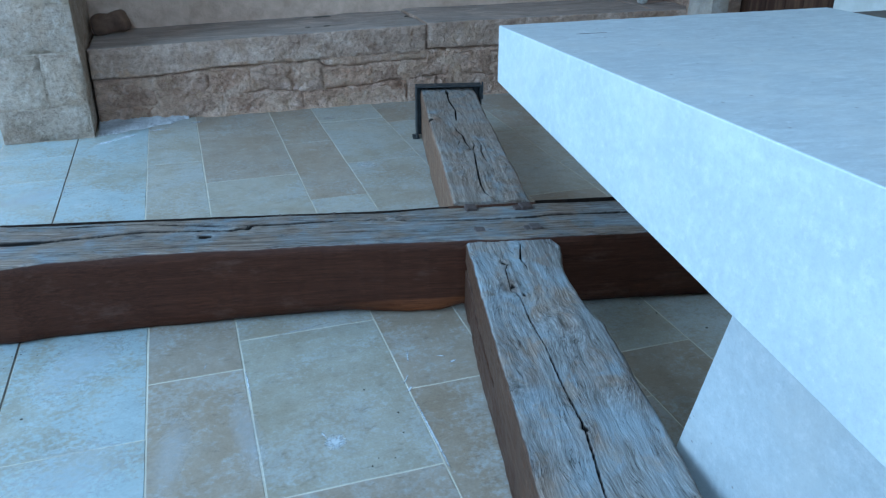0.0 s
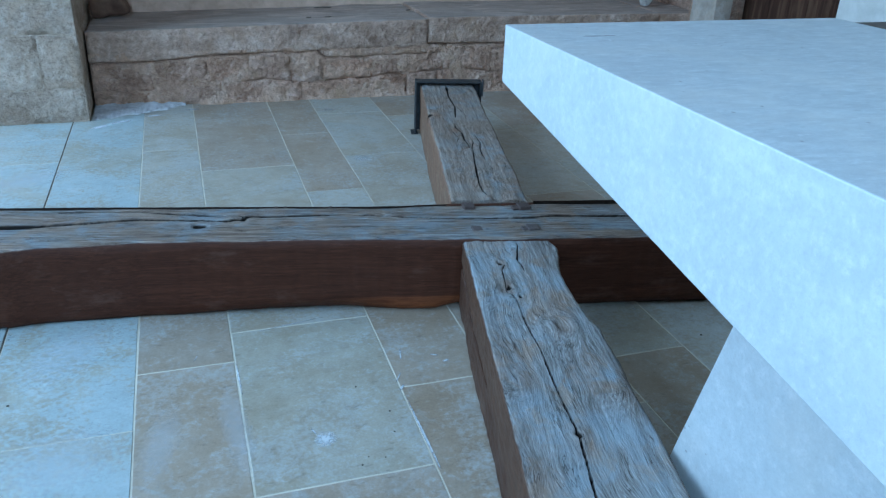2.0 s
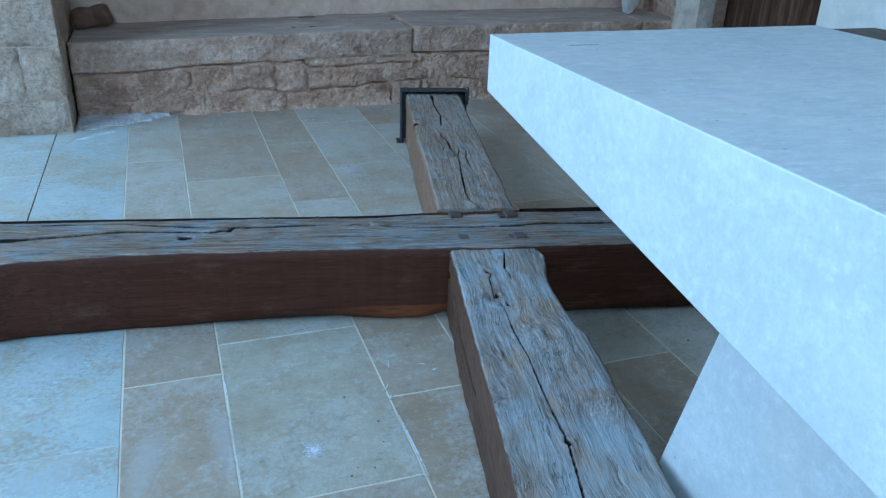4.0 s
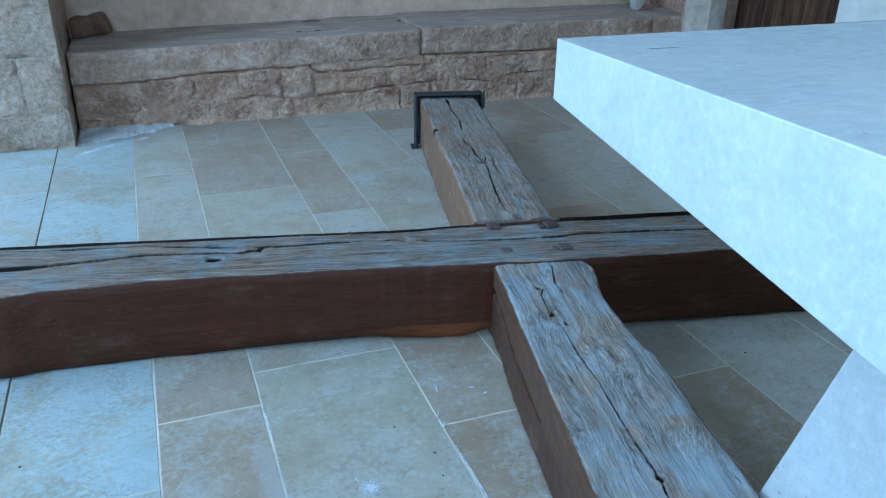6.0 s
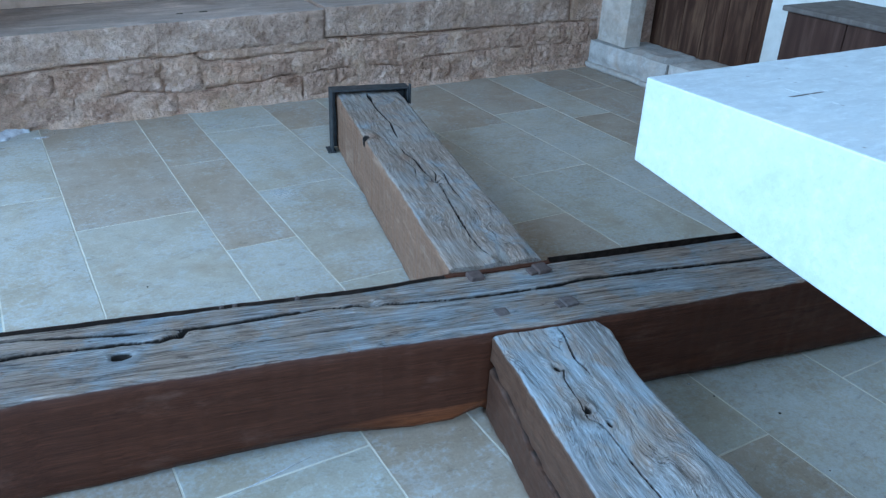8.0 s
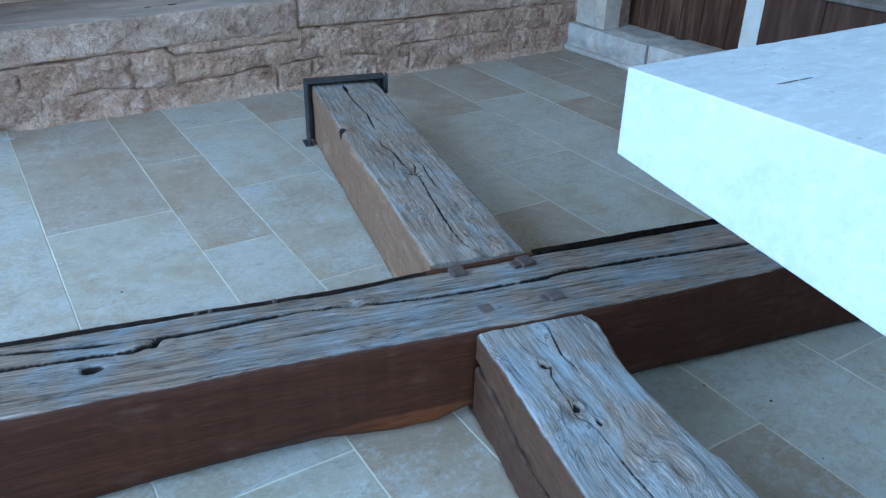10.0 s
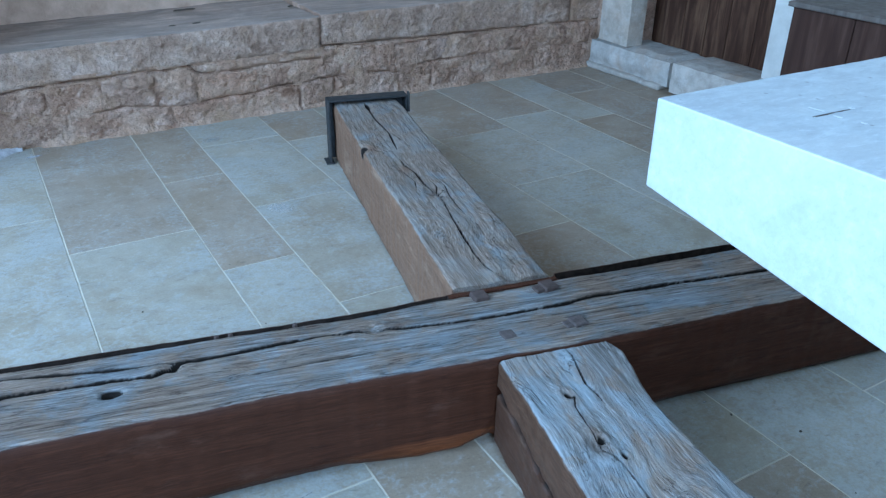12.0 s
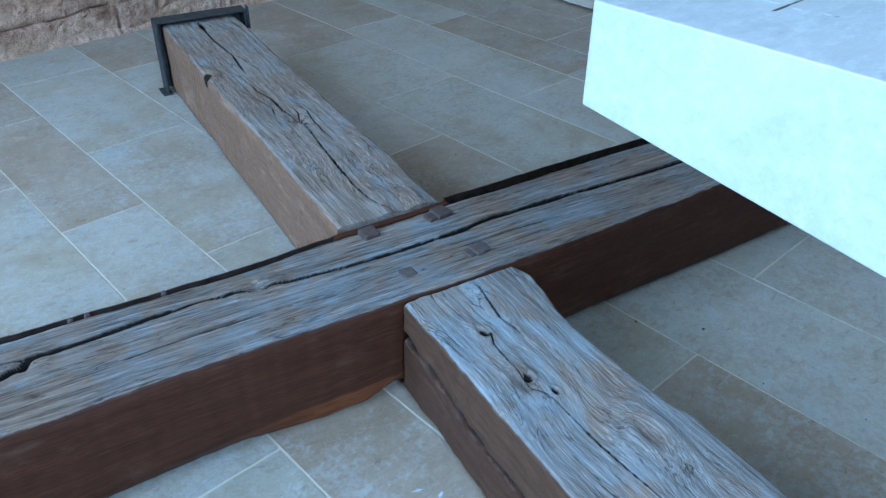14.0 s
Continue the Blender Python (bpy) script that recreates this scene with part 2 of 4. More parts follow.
def marble_material():
    """Pale limestone with a fine-honed face, its top darkened as if in weaker light."""
    m, t, b = material("white_limestone")
    n = Nodes(t)
    pos = n.put("ShaderNodeNewGeometry").outputs["Position"]
    up = n.put("ShaderNodeSeparateXYZ", Vector=n.put("ShaderNodeNewGeometry").outputs["Normal"]).outputs["Z"]
    cloud = n.noise(pos, 6.0, 6, 0.65, 0.5)
    col = n.ramp(cloud, [(0.3, (0.465, 0.50, 0.50)), (0.55, (0.525, 0.56, 0.56)), (0.75, (0.585, 0.615, 0.615))])
    fine = n.noise(pos, 45, 7, 0.7)
    col = n.mix(n.level(fine, 0.32, 0.5, 0.3, 0), col, (0.36, 0.38, 0.38))
    col = n.mix(n.level(fine, 0.52, 0.68, 0, 0.6), col, (0.66, 0.67, 0.665))
    streak = n.noise(n.scaled(pos, (14.0, 34.0, 14.0)), 1.0, 9, 0.76, 0.4)
    # Upward face darkened in colour for its weaker light; streaks break it up.
    dust = n.math("MULTIPLY", n.level(streak, 0.38, 0.62, 0.15, 1.0), n.level(up, 0.6, 0.95))
    col = n.mix(dust, col, (0.405, 0.425, 0.43))
    scrape = n.noise(n.scaled(pos, (26.0, 80.0, 40.0)), 1.0, 6, 0.7, 0.5)
    col = n.mix(n.math("MULTIPLY", n.level(scrape, 0.54, 0.66, 0, 0.85), n.level(up, 0.6, 0.95)), col, (0.55, 0.58, 0.585))
    col = n.mix(n.math("MULTIPLY", n.level(scrape, 0.32, 0.42, 0.5, 0), n.level(up, 0.6, 0.95)), col, (0.30, 0.305, 0.30))
    speck = n.noise(pos, 190, 3, 0.6)
    col = n.mix(n.level(speck, 0.36, 0.5, 0.22, 0), col, (0.38, 0.38, 0.365))
    tinge = n.noise(pos, 3.5, 5, 0.6)
    col = n.mix(n.level(tinge, 0.5, 0.66, 0, 0.4), col, (0.60, 0.585, 0.54))
    holes = n.put("ShaderNodeTexVoronoi", Vector=pos, Scale=30.0)
    pick = n.put("ShaderNodeSeparateXYZ", Vector=holes.outputs["Color"]).outputs["X"]
    pit = n.math("MULTIPLY", n.level(n.math("ADD", holes.outputs["Distance"], n.math("MULTIPLY", speck, 0.1)), 0.10, 0.16, 1, 0), n.level(pick, 0.60, 0.64))
    col = n.mix(n.math("MULTIPLY", pit, 0.7), col, (0.20, 0.185, 0.165))
    n.set(b, "Base Color", col)
    b.inputs["Roughness"].default_value = 0.5
    h = n.math("SUBTRACT", n.math("ADD", fine, cloud), n.math("MULTIPLY", pit, 0.8))
    n.set(b, "Normal", n.bump(h, 0.2, 0.004))
    return m


def plain_material(name, a, c, scale, rough, metal=0.0, relief=0.004):
    m, t, b = material(name)
    n = Nodes(t)
    pos = n.put("ShaderNodeNewGeometry").outputs["Position"]
    f = n.noise(pos, scale, 6, 0.65, 0.3)
    n.set(b, "Base Color", n.mix(n.level(f, 0.3, 0.7), a, c))
    b.inputs["Roughness"].default_value = rough
    b.inputs["Metallic"].default_value = metal
    n.set(b, "Normal", n.bump(n.math("ADD", f, n.math("MULTIPLY", n.noise(pos, scale * 9, 4), 0.5)), 0.5, relief))
    return m


COOL = paving_material("grey_paving", [(0.0, (0.375, 0.338, 0.268)), (0.5, (0.410, 0.37, 0.300)), (1.0, (0.390, 0.345, 0.275))], (0.410, 0.415, 0.395), 0.5, 0.45)
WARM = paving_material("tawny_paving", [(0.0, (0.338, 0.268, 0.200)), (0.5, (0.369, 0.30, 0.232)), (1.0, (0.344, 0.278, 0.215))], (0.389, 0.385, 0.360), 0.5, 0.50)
# Left-hand slabs, with the sky's blue sheen put into their colour.
SKY_TINTED = paving_material("sky_tinted_paving", [(0.0, (0.37, 0.37, 0.32)), (1.0, (0.385, 0.38, 0.325))], (0.37, 0.435, 0.44), 0.8, 0.42)
RUBBLE = stone_material("rubble_stone", (0.344, 0.19, 0.125), (0.587, 0.365, 0.255), (0.770, 0.54, 0.426), 0.9, 0.05, 0.5)
SEAT = stone_material("worn_seat_stone", (0.357, 0.215, 0.145), (0.567, 0.375, 0.27), (0.777, 0.57, 0.45), 1.0, 0.034, 0.55, 0.8, (0.373, 0.30, 0.258))
ASHLAR = stone_material("grey_ashlar", (0.322, 0.235, 0.17), (0.478, 0.37, 0.285), (0.645, 0.54, 0.45), 0.9, 0.022, 0.3)
SILL = stone_material("worn_sill_stone", (0.44, 0.385, 0.325), (0.55, 0.50, 0.44), (0.68, 0.64, 0.585), 0.42, 0.006, 0.35, 0.9, None, 0.08)
MORTAR = stone_material("earth_mortar", (0.389, 0.225, 0.151), (0.573, 0.37, 0.260), (0.716, 0.51, 0.395), 1.2, 0.03, 0.7)
JOINT = plain_material("pale_joint", (0.44, 0.385, 0.295), (0.64, 0.57, 0.455), 9, 0.9)
PLASTER = plain_material("rough_plaster", (0.499, 0.325, 0.23), (0.728, 0.51, 0.385), 11, 0.92, 0, 0.03)
LIMEWASH = plain_material("limewash", (0.58, 0.555, 0.49), (0.74, 0.71, 0.65), 9, 0.9, 0, 0.01)
TIMBER_CEILING = plain_material("ceiling_boards", (0.12, 0.085, 0.055), (0.20, 0.145, 0.10), 6, 0.8)
OAK = wood_material("old_oak", 0.10, 0.7, ((0.030, 0.0095, 0.005), (0.060, 0.0205, 0.0105), (0.10, 0.036, 0.018), (0.13, 0.070, 0.048)), 0.43, 0.77, (), None, 0.55)
KNOTTY_OAK = wood_material("knotty_oak", 0.8, 0.0, ((0.095, 0.045, 0.026), (0.205, 0.112, 0.068), (0.32, 0.195, 0.125), (0.42, 0.30, 0.21)), 0.34, 0.90, ((0.93, -0.155, 0.11), (1.39, -0.04, 0.09), (1.16, -0.11, 0.07), (0.40, -0.22, 0.10)), None, -0.3)
DARK_KNOTTY_OAK = wood_material("dark_knotty_oak", 0.8, 0.0, ((0.036, 0.016, 0.010), (0.072, 0.034, 0.021), (0.12, 0.063, 0.040), (0.20, 0.125, 0.085)), 0.50, 0.98, ((-0.32, -0.09, 0.09), (-0.97, -0.13, 0.10), (-0.53, -0.20, 0.08), (-0.76, -0.06, 0.08), (-0.17, -0.10, 0.06), (-0.10, -0.17, 0.07)), (0.172, (0.07, 0.036, 0.022), (0.17, 0.095, 0.058)), -0.3)
DOOR_WOOD = board_material("door_boards", (0.034, 0.014, 0.008), (0.058, 0.025, 0.014), (0.15, 0.078, 0.043))
BOX_WOOD = board_material("stained_boards", (0.036, 0.016, 0.011), (0.054, 0.025, 0.0165), (0.092, 0.048, 0.033))
LID_WOOD = board_material("dusty_lid_boards", (0.10, 0.078, 0.064), (0.135, 0.106, 0.088), (0.18, 0.15, 0.128))
LIME = marble_material()
IRON = plain_material("blackened_steel", (0.020, 0.020, 0.020), (0.055, 0.054, 0.053), 30, 0.7, 0.3, 0.002)
RUST = plain_material("rusted_iron", (0.055, 0.034, 0.028), (0.10, 0.066, 0.054), 60, 0.9, 0.0, 0.003)
GREY_RUST = plain_material("dusty_iron", (0.06, 0.042, 0.037), (0.13, 0.098, 0.087), 90, 0.9, 0.0, 0.004)
GROOVE_DARK = plain_material("near_black_groove", (0.016, 0.011, 0.009), (0.048, 0.034, 0.027), 30, 1.0)
GROOVE_DARK.node_tree.nodes["Principled BSDF"].inputs["Specular IOR Level"].default_value = 0.05
DIRT = plain_material("dry_dirt", (0.05, 0.04, 0.03), (0.11, 0.085, 0.06), 80, 0.95)
LOG_WOOD = plain_material("old_log", (0.095, 0.046, 0.028), (0.21, 0.115, 0.068), 16, 0.85, 0.0, 0.02)


# ---- mesh helpers ----
def part(name, data, mat, parent=None, label=""):
    """Links a bmesh or a mesh as one object under a thing."""
    if isinstance(data, bmesh.types.BMesh):
        me = bpy.data.meshes.new(name)
        data.to_mesh(me)
        data.free()
    else:
        me = data
    if mat is not None and not me.materials:
        me.materials.append(mat)
    ob = new(name, me)
    ob.parent = parent
    if label:
        ob["label"] = label
    return ob


def smooth(ob, angle=40):
    me = ob.data
    me.polygons.foreach_set("use_smooth", [True] * len(me.polygons))
    me.set_sharp_from_angle(angle=radians(angle))
    return ob


def box(x0, x1, y0, y1, z0, z1, bevel=0.0, seg=2):
    bm = bmesh.new()
    bmesh.ops.create_cube(bm, size=1, matrix=Matrix.Translation(((x0 + x1) / 2, (y0 + y1) / 2, (z0 + z1) / 2)) @ Matrix.Diagonal((x1 - x0, y1 - y0, z1 - z0, 1)))
    if bevel:
        bmesh.ops.bevel(bm, geom=bm.edges[:], offset=bevel, segments=seg, affect="EDGES", profile=0.5)
    return bm


def empty(name):
    return new(name)


def rough_block(x0, x1, y0, y1, z0, z1, cell=0.03, amp=0.006, seed=0, corner=0.012, skew=0.0):
    """A hand-dressed block: a box cut into small faces, its edges worn and its faces uneven."""
    bm = box(x0, x1, y0, y1, z0, z1)
    rng = random.Random(seed)
    size = (x1 - x0, y1 - y0, z1 - z0)
    for axis in range(3):
        cuts = min(60, max(1, int(size[axis] / cell)))
        lo = (x0, y0, z0)[axis]
        for i in range(1, cuts):
            co = Vector((0, 0, 0))
            co[axis] = lo + size[axis] * i / cuts
            no = Vector((0, 0, 0))
            no[axis] = 1
            bmesh.ops.bisect_plane(bm, geom=bm.verts[:] + bm.edges[:] + bm.faces[:], plane_co=co, plane_no=no)
    c = Vector(((x0 + x1) / 2, (y0 + y1) / 2, (z0 + z1) / 2))
    off = Vector((rng.uniform(-50, 50), rng.uniform(-50, 50), rng.uniform(-50, 50)))
    lean = rng.uniform(-skew, skew)
    for v in bm.verts:
        p = v.co - c
        d = [max(0.0, corner - (size[i] / 2 - abs(p[i]))) for i in range(3)]
        hit = sum(1 for q in d if q > 0)
        if hit >= 2:
            for i in range(3):
                if d[i] > 0:
                    v.co[i] -= math.copysign(d[i] * 0.42, p[i])
        w = noise.noise_vector(v.co * 9 + off) * amp + noise.noise_vector(v.co * 26 + off) * (amp * 0.55)
        v.co += w
        v.co.z += lean * p.x
    bm.normal_update()
    return bm


# ---- floor ----
floor = tagged(part("floor", box(-4.8, 3.1, -4.4, 3.4, -0.12, -0.0012), JOINT), "worn grey and beige limestone paving with pale joints", "floor", kind="structure")

# ---- walls, ceiling ----
wall_back = tagged(part("wall_back", box(-4.8, 3.1, 3.40, 3.75, -0.1, 5.2), PLASTER), "rough beige plastered wall behind the stone bench", "wall", kind="structure")
# Unseen wall behind the camera, opened to let the added fill through.
wall_front = empty("wall_front")
for name, b in (("pier", (-4.8, -3.0, -4.7, -4.4, -0.1, 5.2)), ("pier", (-0.8, 3.1, -4.7, -4.4, -0.1, 5.2)), ("lintel", (-3.0, -0.8, -4.7, -4.4, 4.8, 5.2))):
    part(name, box(*b), PLASTER, wall_front)
tagged(wall_front, "unseen plain plastered wall with an opening added for a fill light", "wall", kind="structure")
# Unseen left wall, added and sized to frame the side daylight.
wall_left = empty("wall_left")
for name, b in (("pier", (-5.1, -4.8, -4.7, -1.3, -0.1, 5.2)), ("pier", (-5.1, -4.8, 3.0, 3.75, -0.1, 5.2)), ("parapet", (-5.1, -4.8, -1.3, 3.0, -0.1, 1.3)), ("lintel", (-5.1, -4.8, -1.3, 3.0, 4.9, 5.2))):
    part(name, box(*b), PLASTER, wall_left)
tagged(wall_left, "unseen plastered wall with a broad opening to daylight", "wall", kind="structure")
WALL_X = 2.74
wall_right = empty("wall_right")
for name, b in (("pier", (WALL_X, 3.1, 2.53, 3.40, -0.1, 5.2)), ("pier", (WALL_X, 3.1, -4.4, 1.53, -0.1, 5.2)), ("lintel", (WALL_X, 3.1, 1.53, 2.53, 2.15, 5.2))):
    part(name, box(*b), RUBBLE if b[2] > 2.5 else LIMEWASH, wall_right)
tagged(wall_right, "limewashed wall with a doorway", "wall", kind="structure")
# Ceiling out of view, added to keep sun and open sky out.
ceiling = tagged(part("ceiling", box(-5.1, 3.1, -4.7, 3.75, 5.2, 5.4), TIMBER_CEILING), "unseen dark boarded ceiling closing off the sky", "ceiling", kind="structure")

# ---- crossed timbers ----
TURN = -12.2


def along(points, x):
    xs, ys = zip(*sorted(points))
    return float(np.interp(x, xs, ys))


def seg_dist(x, y, poly):
    best, at = 9.0, 0.0
    total = 0.0
    for (ax, ay), (bx, by) in zip(poly, poly[1:]):
        dx, dy = bx - ax, by - ay
        ln = dx * dx + dy * dy
        k = min(1.0, max(0.0, ((x - ax) * dx + (y - ay) * dy) / ln)) if ln else 0.0
        d = math.hypot(x - ax - k * dx, y - ay - k * dy)
        if d < best:
            best, at = d, total + k * math.sqrt(ln)
        total += math.sqrt(ln)
    return best, at, total


def timber(name, x0, x1, low, high, top, step, across, cracks, knots, seed, wane, groove=None, wobble=0.003, split=None, mat=None):
    """One hewn beam, lying along local x between the lines low(x) and high(x); its foot is rounded off by wane(x)."""
    nx = int((x1 - x0) / step)
    ny = across
    rows, ups, hollow_shade = [], [], []
    off = Vector((seed * 3.1, seed * 1.7, seed * 0.9))
    pieces = []
    for poly, width, depth in cracks:
        total = sum(math.dist(a, b) for a, b in zip(poly, poly[1:]))
        run = 0.0
        for a, b in zip(poly, poly[1:]):
            pieces.append((min(a[0], b[0]) - 0.03, max(a[0], b[0]) + 0.03, a, b, run, total, width, depth))
            run += math.dist(a, b)
    for i in range(nx + 1):
        x = x0 + (x1 - x0) * i / nx
        ya = along(low, x) + wobble * noise.noise(Vector((x * 6, 0, 0)) + off) + 0.002 * noise.noise(Vector((x * 35, 0, 3)) + off)
        yb = along(high, x) + wobble * noise.noise(Vector((x * 6, 9, 0)) + off) + 0.002 * noise.noise(Vector((x * 35, 9, 3)) + off)
        near = [c for c in pieces if c[0] < x < c[1]]
        ring = []
        for k in range(ny + 1):
            y = ya + (yb - ya) * k / ny
            z = top + 0.0035 * noise.noise(Vector((x * 3.5, y * 13, 1)) + off) + 0.0018 * noise.noise(Vector((x * 6, y * 70, 2)) + off) + 0.0008 * noise.noise(Vector((x * 9, y * 210, 2)) + off)
            e = min(y - ya, yb - y)
            if e < 0.012:
                z -= 0.009 * (1 - e / 0.012) ** 2
            # Darkness by depth, painted as the shade inside cracks and knot holes.
            crack_shade, sunk = 0.0, 0.0
            for _, _, a, b, run, total, width, depth in near:
                dx, dy = b[0] - a[0], b[1] - a[1]
                f = min(1.0, max(0.0, ((x - a[0]) * dx + (y - a[1]) * dy) / (dx * dx + dy * dy)))
                d = math.hypot(x - a[0] - f * dx, y - a[1] - f * dy)
                if d < width * 1.8:
                    s = run + f * math.hypot(dx, dy)
                    d += 0.0012 * noise.noise(Vector((x * 45, y * 45, seed)))
                    wv = width * (1.0 + 0.45 * noise.noise(Vector((s * 15, 4.3, seed + 0.4)))) * min(1.0, 0.3 + 5 * min(s, total - s))
                    if d < wv:
                        q = 1 - (max(d, 0.0) / wv) ** 2
                        sunk = max(sunk, depth * q)
                        crack_shade = max(crack_shade, min(1.0, depth * q / 0.011))
            z -= sunk
            for kx, ky, r, depth in knots:
                d = math.hypot((x - kx) * 0.75, y - ky) + 0.25 * r * noise.noise(Vector((x * 60, y * 60, seed + 5)))
                if d < r:
                    z -= depth * (1 - (d / r) ** 2)
                    if depth > 0.012:
                        crack_shade = max(crack_shade, min(1.0, depth * (1 - (d / r) ** 2) / 0.011))
                elif d < 2.6 * r:
                    z += 0.003 * math.sin((d / r - 1) / 1.6 * math.pi)
            ring.append((x, y, z))
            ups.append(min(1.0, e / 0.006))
            hollow_shade.append(crack_shade)
        if groove:
            gd, gw = groove(x)
            lip = 0.007
            ring += [(x, yb + 0.001, top - gd), (x, yb + gw, top - gd), (x, yb + gw + 0.001, top - 0.002), (x, yb + gw + lip, top - 0.004)]
            yb = yb + gw + lip
        wn = wane(x)
        side = 90 if split else 9
        slits = {}
        for k in range(1, side):
            z = top - 0.012 - (top - 0.012 - wn * 0.9) * k / (side - 1)
            y = yb + 0.004 * noise.noise(Vector((x * 4, z * 8, 5)) + off) + 0.002 * noise.noise(Vector((x * 14, z * 50, 5)) + off)
            if split:
                d, s, tot = seg_dist(x, z, split)
                w = (0.012 - 0.007 * s / tot) * (0.8 + 0.9 * noise.noise(Vector((s * 22, 2, seed)))) + 0.003
                if d < w and s < tot * 0.995:
                    q = 1 - (d / w) ** 2
                    y -= 0.022 * q
                    slits[len(ring)] = q * (0.7 + 0.9 * noise.noise(Vector((x * 60, z * 60, 7))))
            ring.append((x, y, z))
        ring.append((x, yb - wn * 0.35, wn * 0.3))
        ring.append((x, yb - wn * 1.1, 0.0))
        ring.append((x, ya + wn * 1.1, 0.0))
        ring.append((x, ya + wn * 0.35, wn * 0.3))
        for k in range(8, 0, -1):
            z = top - 0.012 - (top - 0.012 - wn * 0.9) * k / 8
            ring.append((x, ya + 0.005 * noise.noise(Vector((x * 4, z * 8, 15)) + off), z))
        for k in range(ny + 1, len(ring)):
            ups.append(0.0)
            hollow_shade.append(max(0.0, slits.get(k, 0.0)))
        rows.append(ring)
    n = len(rows[0])
    verts = [v for r in rows for v in r]
    faces = []
    for i in range(nx):
        for k in range(n):
            a, b = i * n + k, i * n + (k + 1) % n
            faces.append((a, a + n, b + n, b))
    faces.append(tuple(range(n)))
    faces.append(tuple((nx * n + k) for k in reversed(range(n))))
    me = bpy.data.meshes.new(name)
    me.from_pydata(verts, [], faces)
    bm = bmesh.new()
    bm.from_mesh(me)
    bmesh.ops.recalc_face_normals(bm, faces=bm.faces[:])
    bm.to_mesh(me)
    bm.free()
    for key, values in (("face_up", ups), ("recess", hollow_shade)):
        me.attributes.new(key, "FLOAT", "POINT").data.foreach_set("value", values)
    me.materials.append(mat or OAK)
    me.materials.append(GROOVE_DARK)
    # Groove floor and walls take the near-black material.
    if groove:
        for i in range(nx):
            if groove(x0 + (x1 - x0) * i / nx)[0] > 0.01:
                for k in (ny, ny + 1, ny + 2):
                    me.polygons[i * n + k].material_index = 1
    ob = new(name, me)
    return smooth(ob, 60)


cross = empty("timber_cross")
cross.matrix_world = pose(0, 0, 0, 0, 0, TURN)
tagged(cross, "weathered oak beams halved into a cross, lying on paving", "timber frame")

main_beam = timber(
    "main_beam", -3.0, 2.3,
    [(-3, -0.10), (-1.38, -0.062), (-1.30, -0.036), (-1.14, -0.018), (-0.98, 0.002), (-0.75, 0.008), (-0.5, 0.012), (0, 0.005), (0.34, 0.004), (0.81, 0.022), (2.3, 0.07)],
    [(-3, 0.27), (-1.03, 0.272), (-0.69, 0.271), (-0.30, 0.266), (-0.03, 0.282), (0.30, 0.295), (0.81, 0.305), (2.3, 0.33)],
    0.263, 0.0052, 168,
    [([(-3, 0.10), (-2.2, 0.12), (-1.456, 0.129), (-1.236, 0.137), (-1.02, 0.172), (-0.825, 0.165), (-0.735, 0.16), (-0.688, 0.188), (-0.58, 0.192), (-0.454, 0.202), (-0.362, 0.207), (-0.257, 0.195), (-0.151, 0.181), (-0.041, 0.171), (0.106, 0.171), (0.26, 0.172), (0.33, 0.183), (0.426, 0.181), (0.596, 0.182), (0.823, 0.173), (1.6, 0.18), (2.3, 0.19)], 0.0088, 0.055),
     ([(-1.5, 0.25), (-1.03, 0.236), (-0.86, 0.212), (-0.69, 0.192)], 0.006, 0.025),
     ([(-1.60, 0.10), (-1.45, 0.122), (-1.25, 0.135)], 0.020, 0.05),
     ([(-0.62, 0.10), (-0.4, 0.108), (-0.2, 0.10)], 0.004, 0.006),
     ([(0.15, 0.11), (0.35, 0.118), (0.55, 0.105)], 0.004, 0.006)],
    [(-0.825, 0.117, 0.016, 0.03), (-0.70, 0.175, 0.016, 0.012), (-0.24, 0.20, 0.02, 0.012)],
    1, lambda x: along([(-3, 0.02), (-1.4, 0.02), (-0.9, 0.018), (-0.62, 0.044), (-0.36, 0.056), (-0.28, 0.040), (-0.18, 0.024), (-0.08, 0.028), (0.0, 0.070), (0.03, 0.045), (0.5, 0.04), (0.9, 0.028), (2.3, 0.02)], x),
    groove=lambda x: ((0.002, 0.014) if -0.02 < x < 0.295 else ((0.032, 0.011) if x < 0 else (0.045, 0.028))))
main_beam.parent = cross


def laid(ob):
    """Turn a beam built along local x so that it runs along the cross's y."""
    ob.matrix_basis = pose(0, 0, 0, 0, 0, 90)
    ob.parent = cross
    return ob


def arm(points):
    """Points (across, along) of the arm to the beam's own x, y."""
    return [(v, -u) for u, v in points]


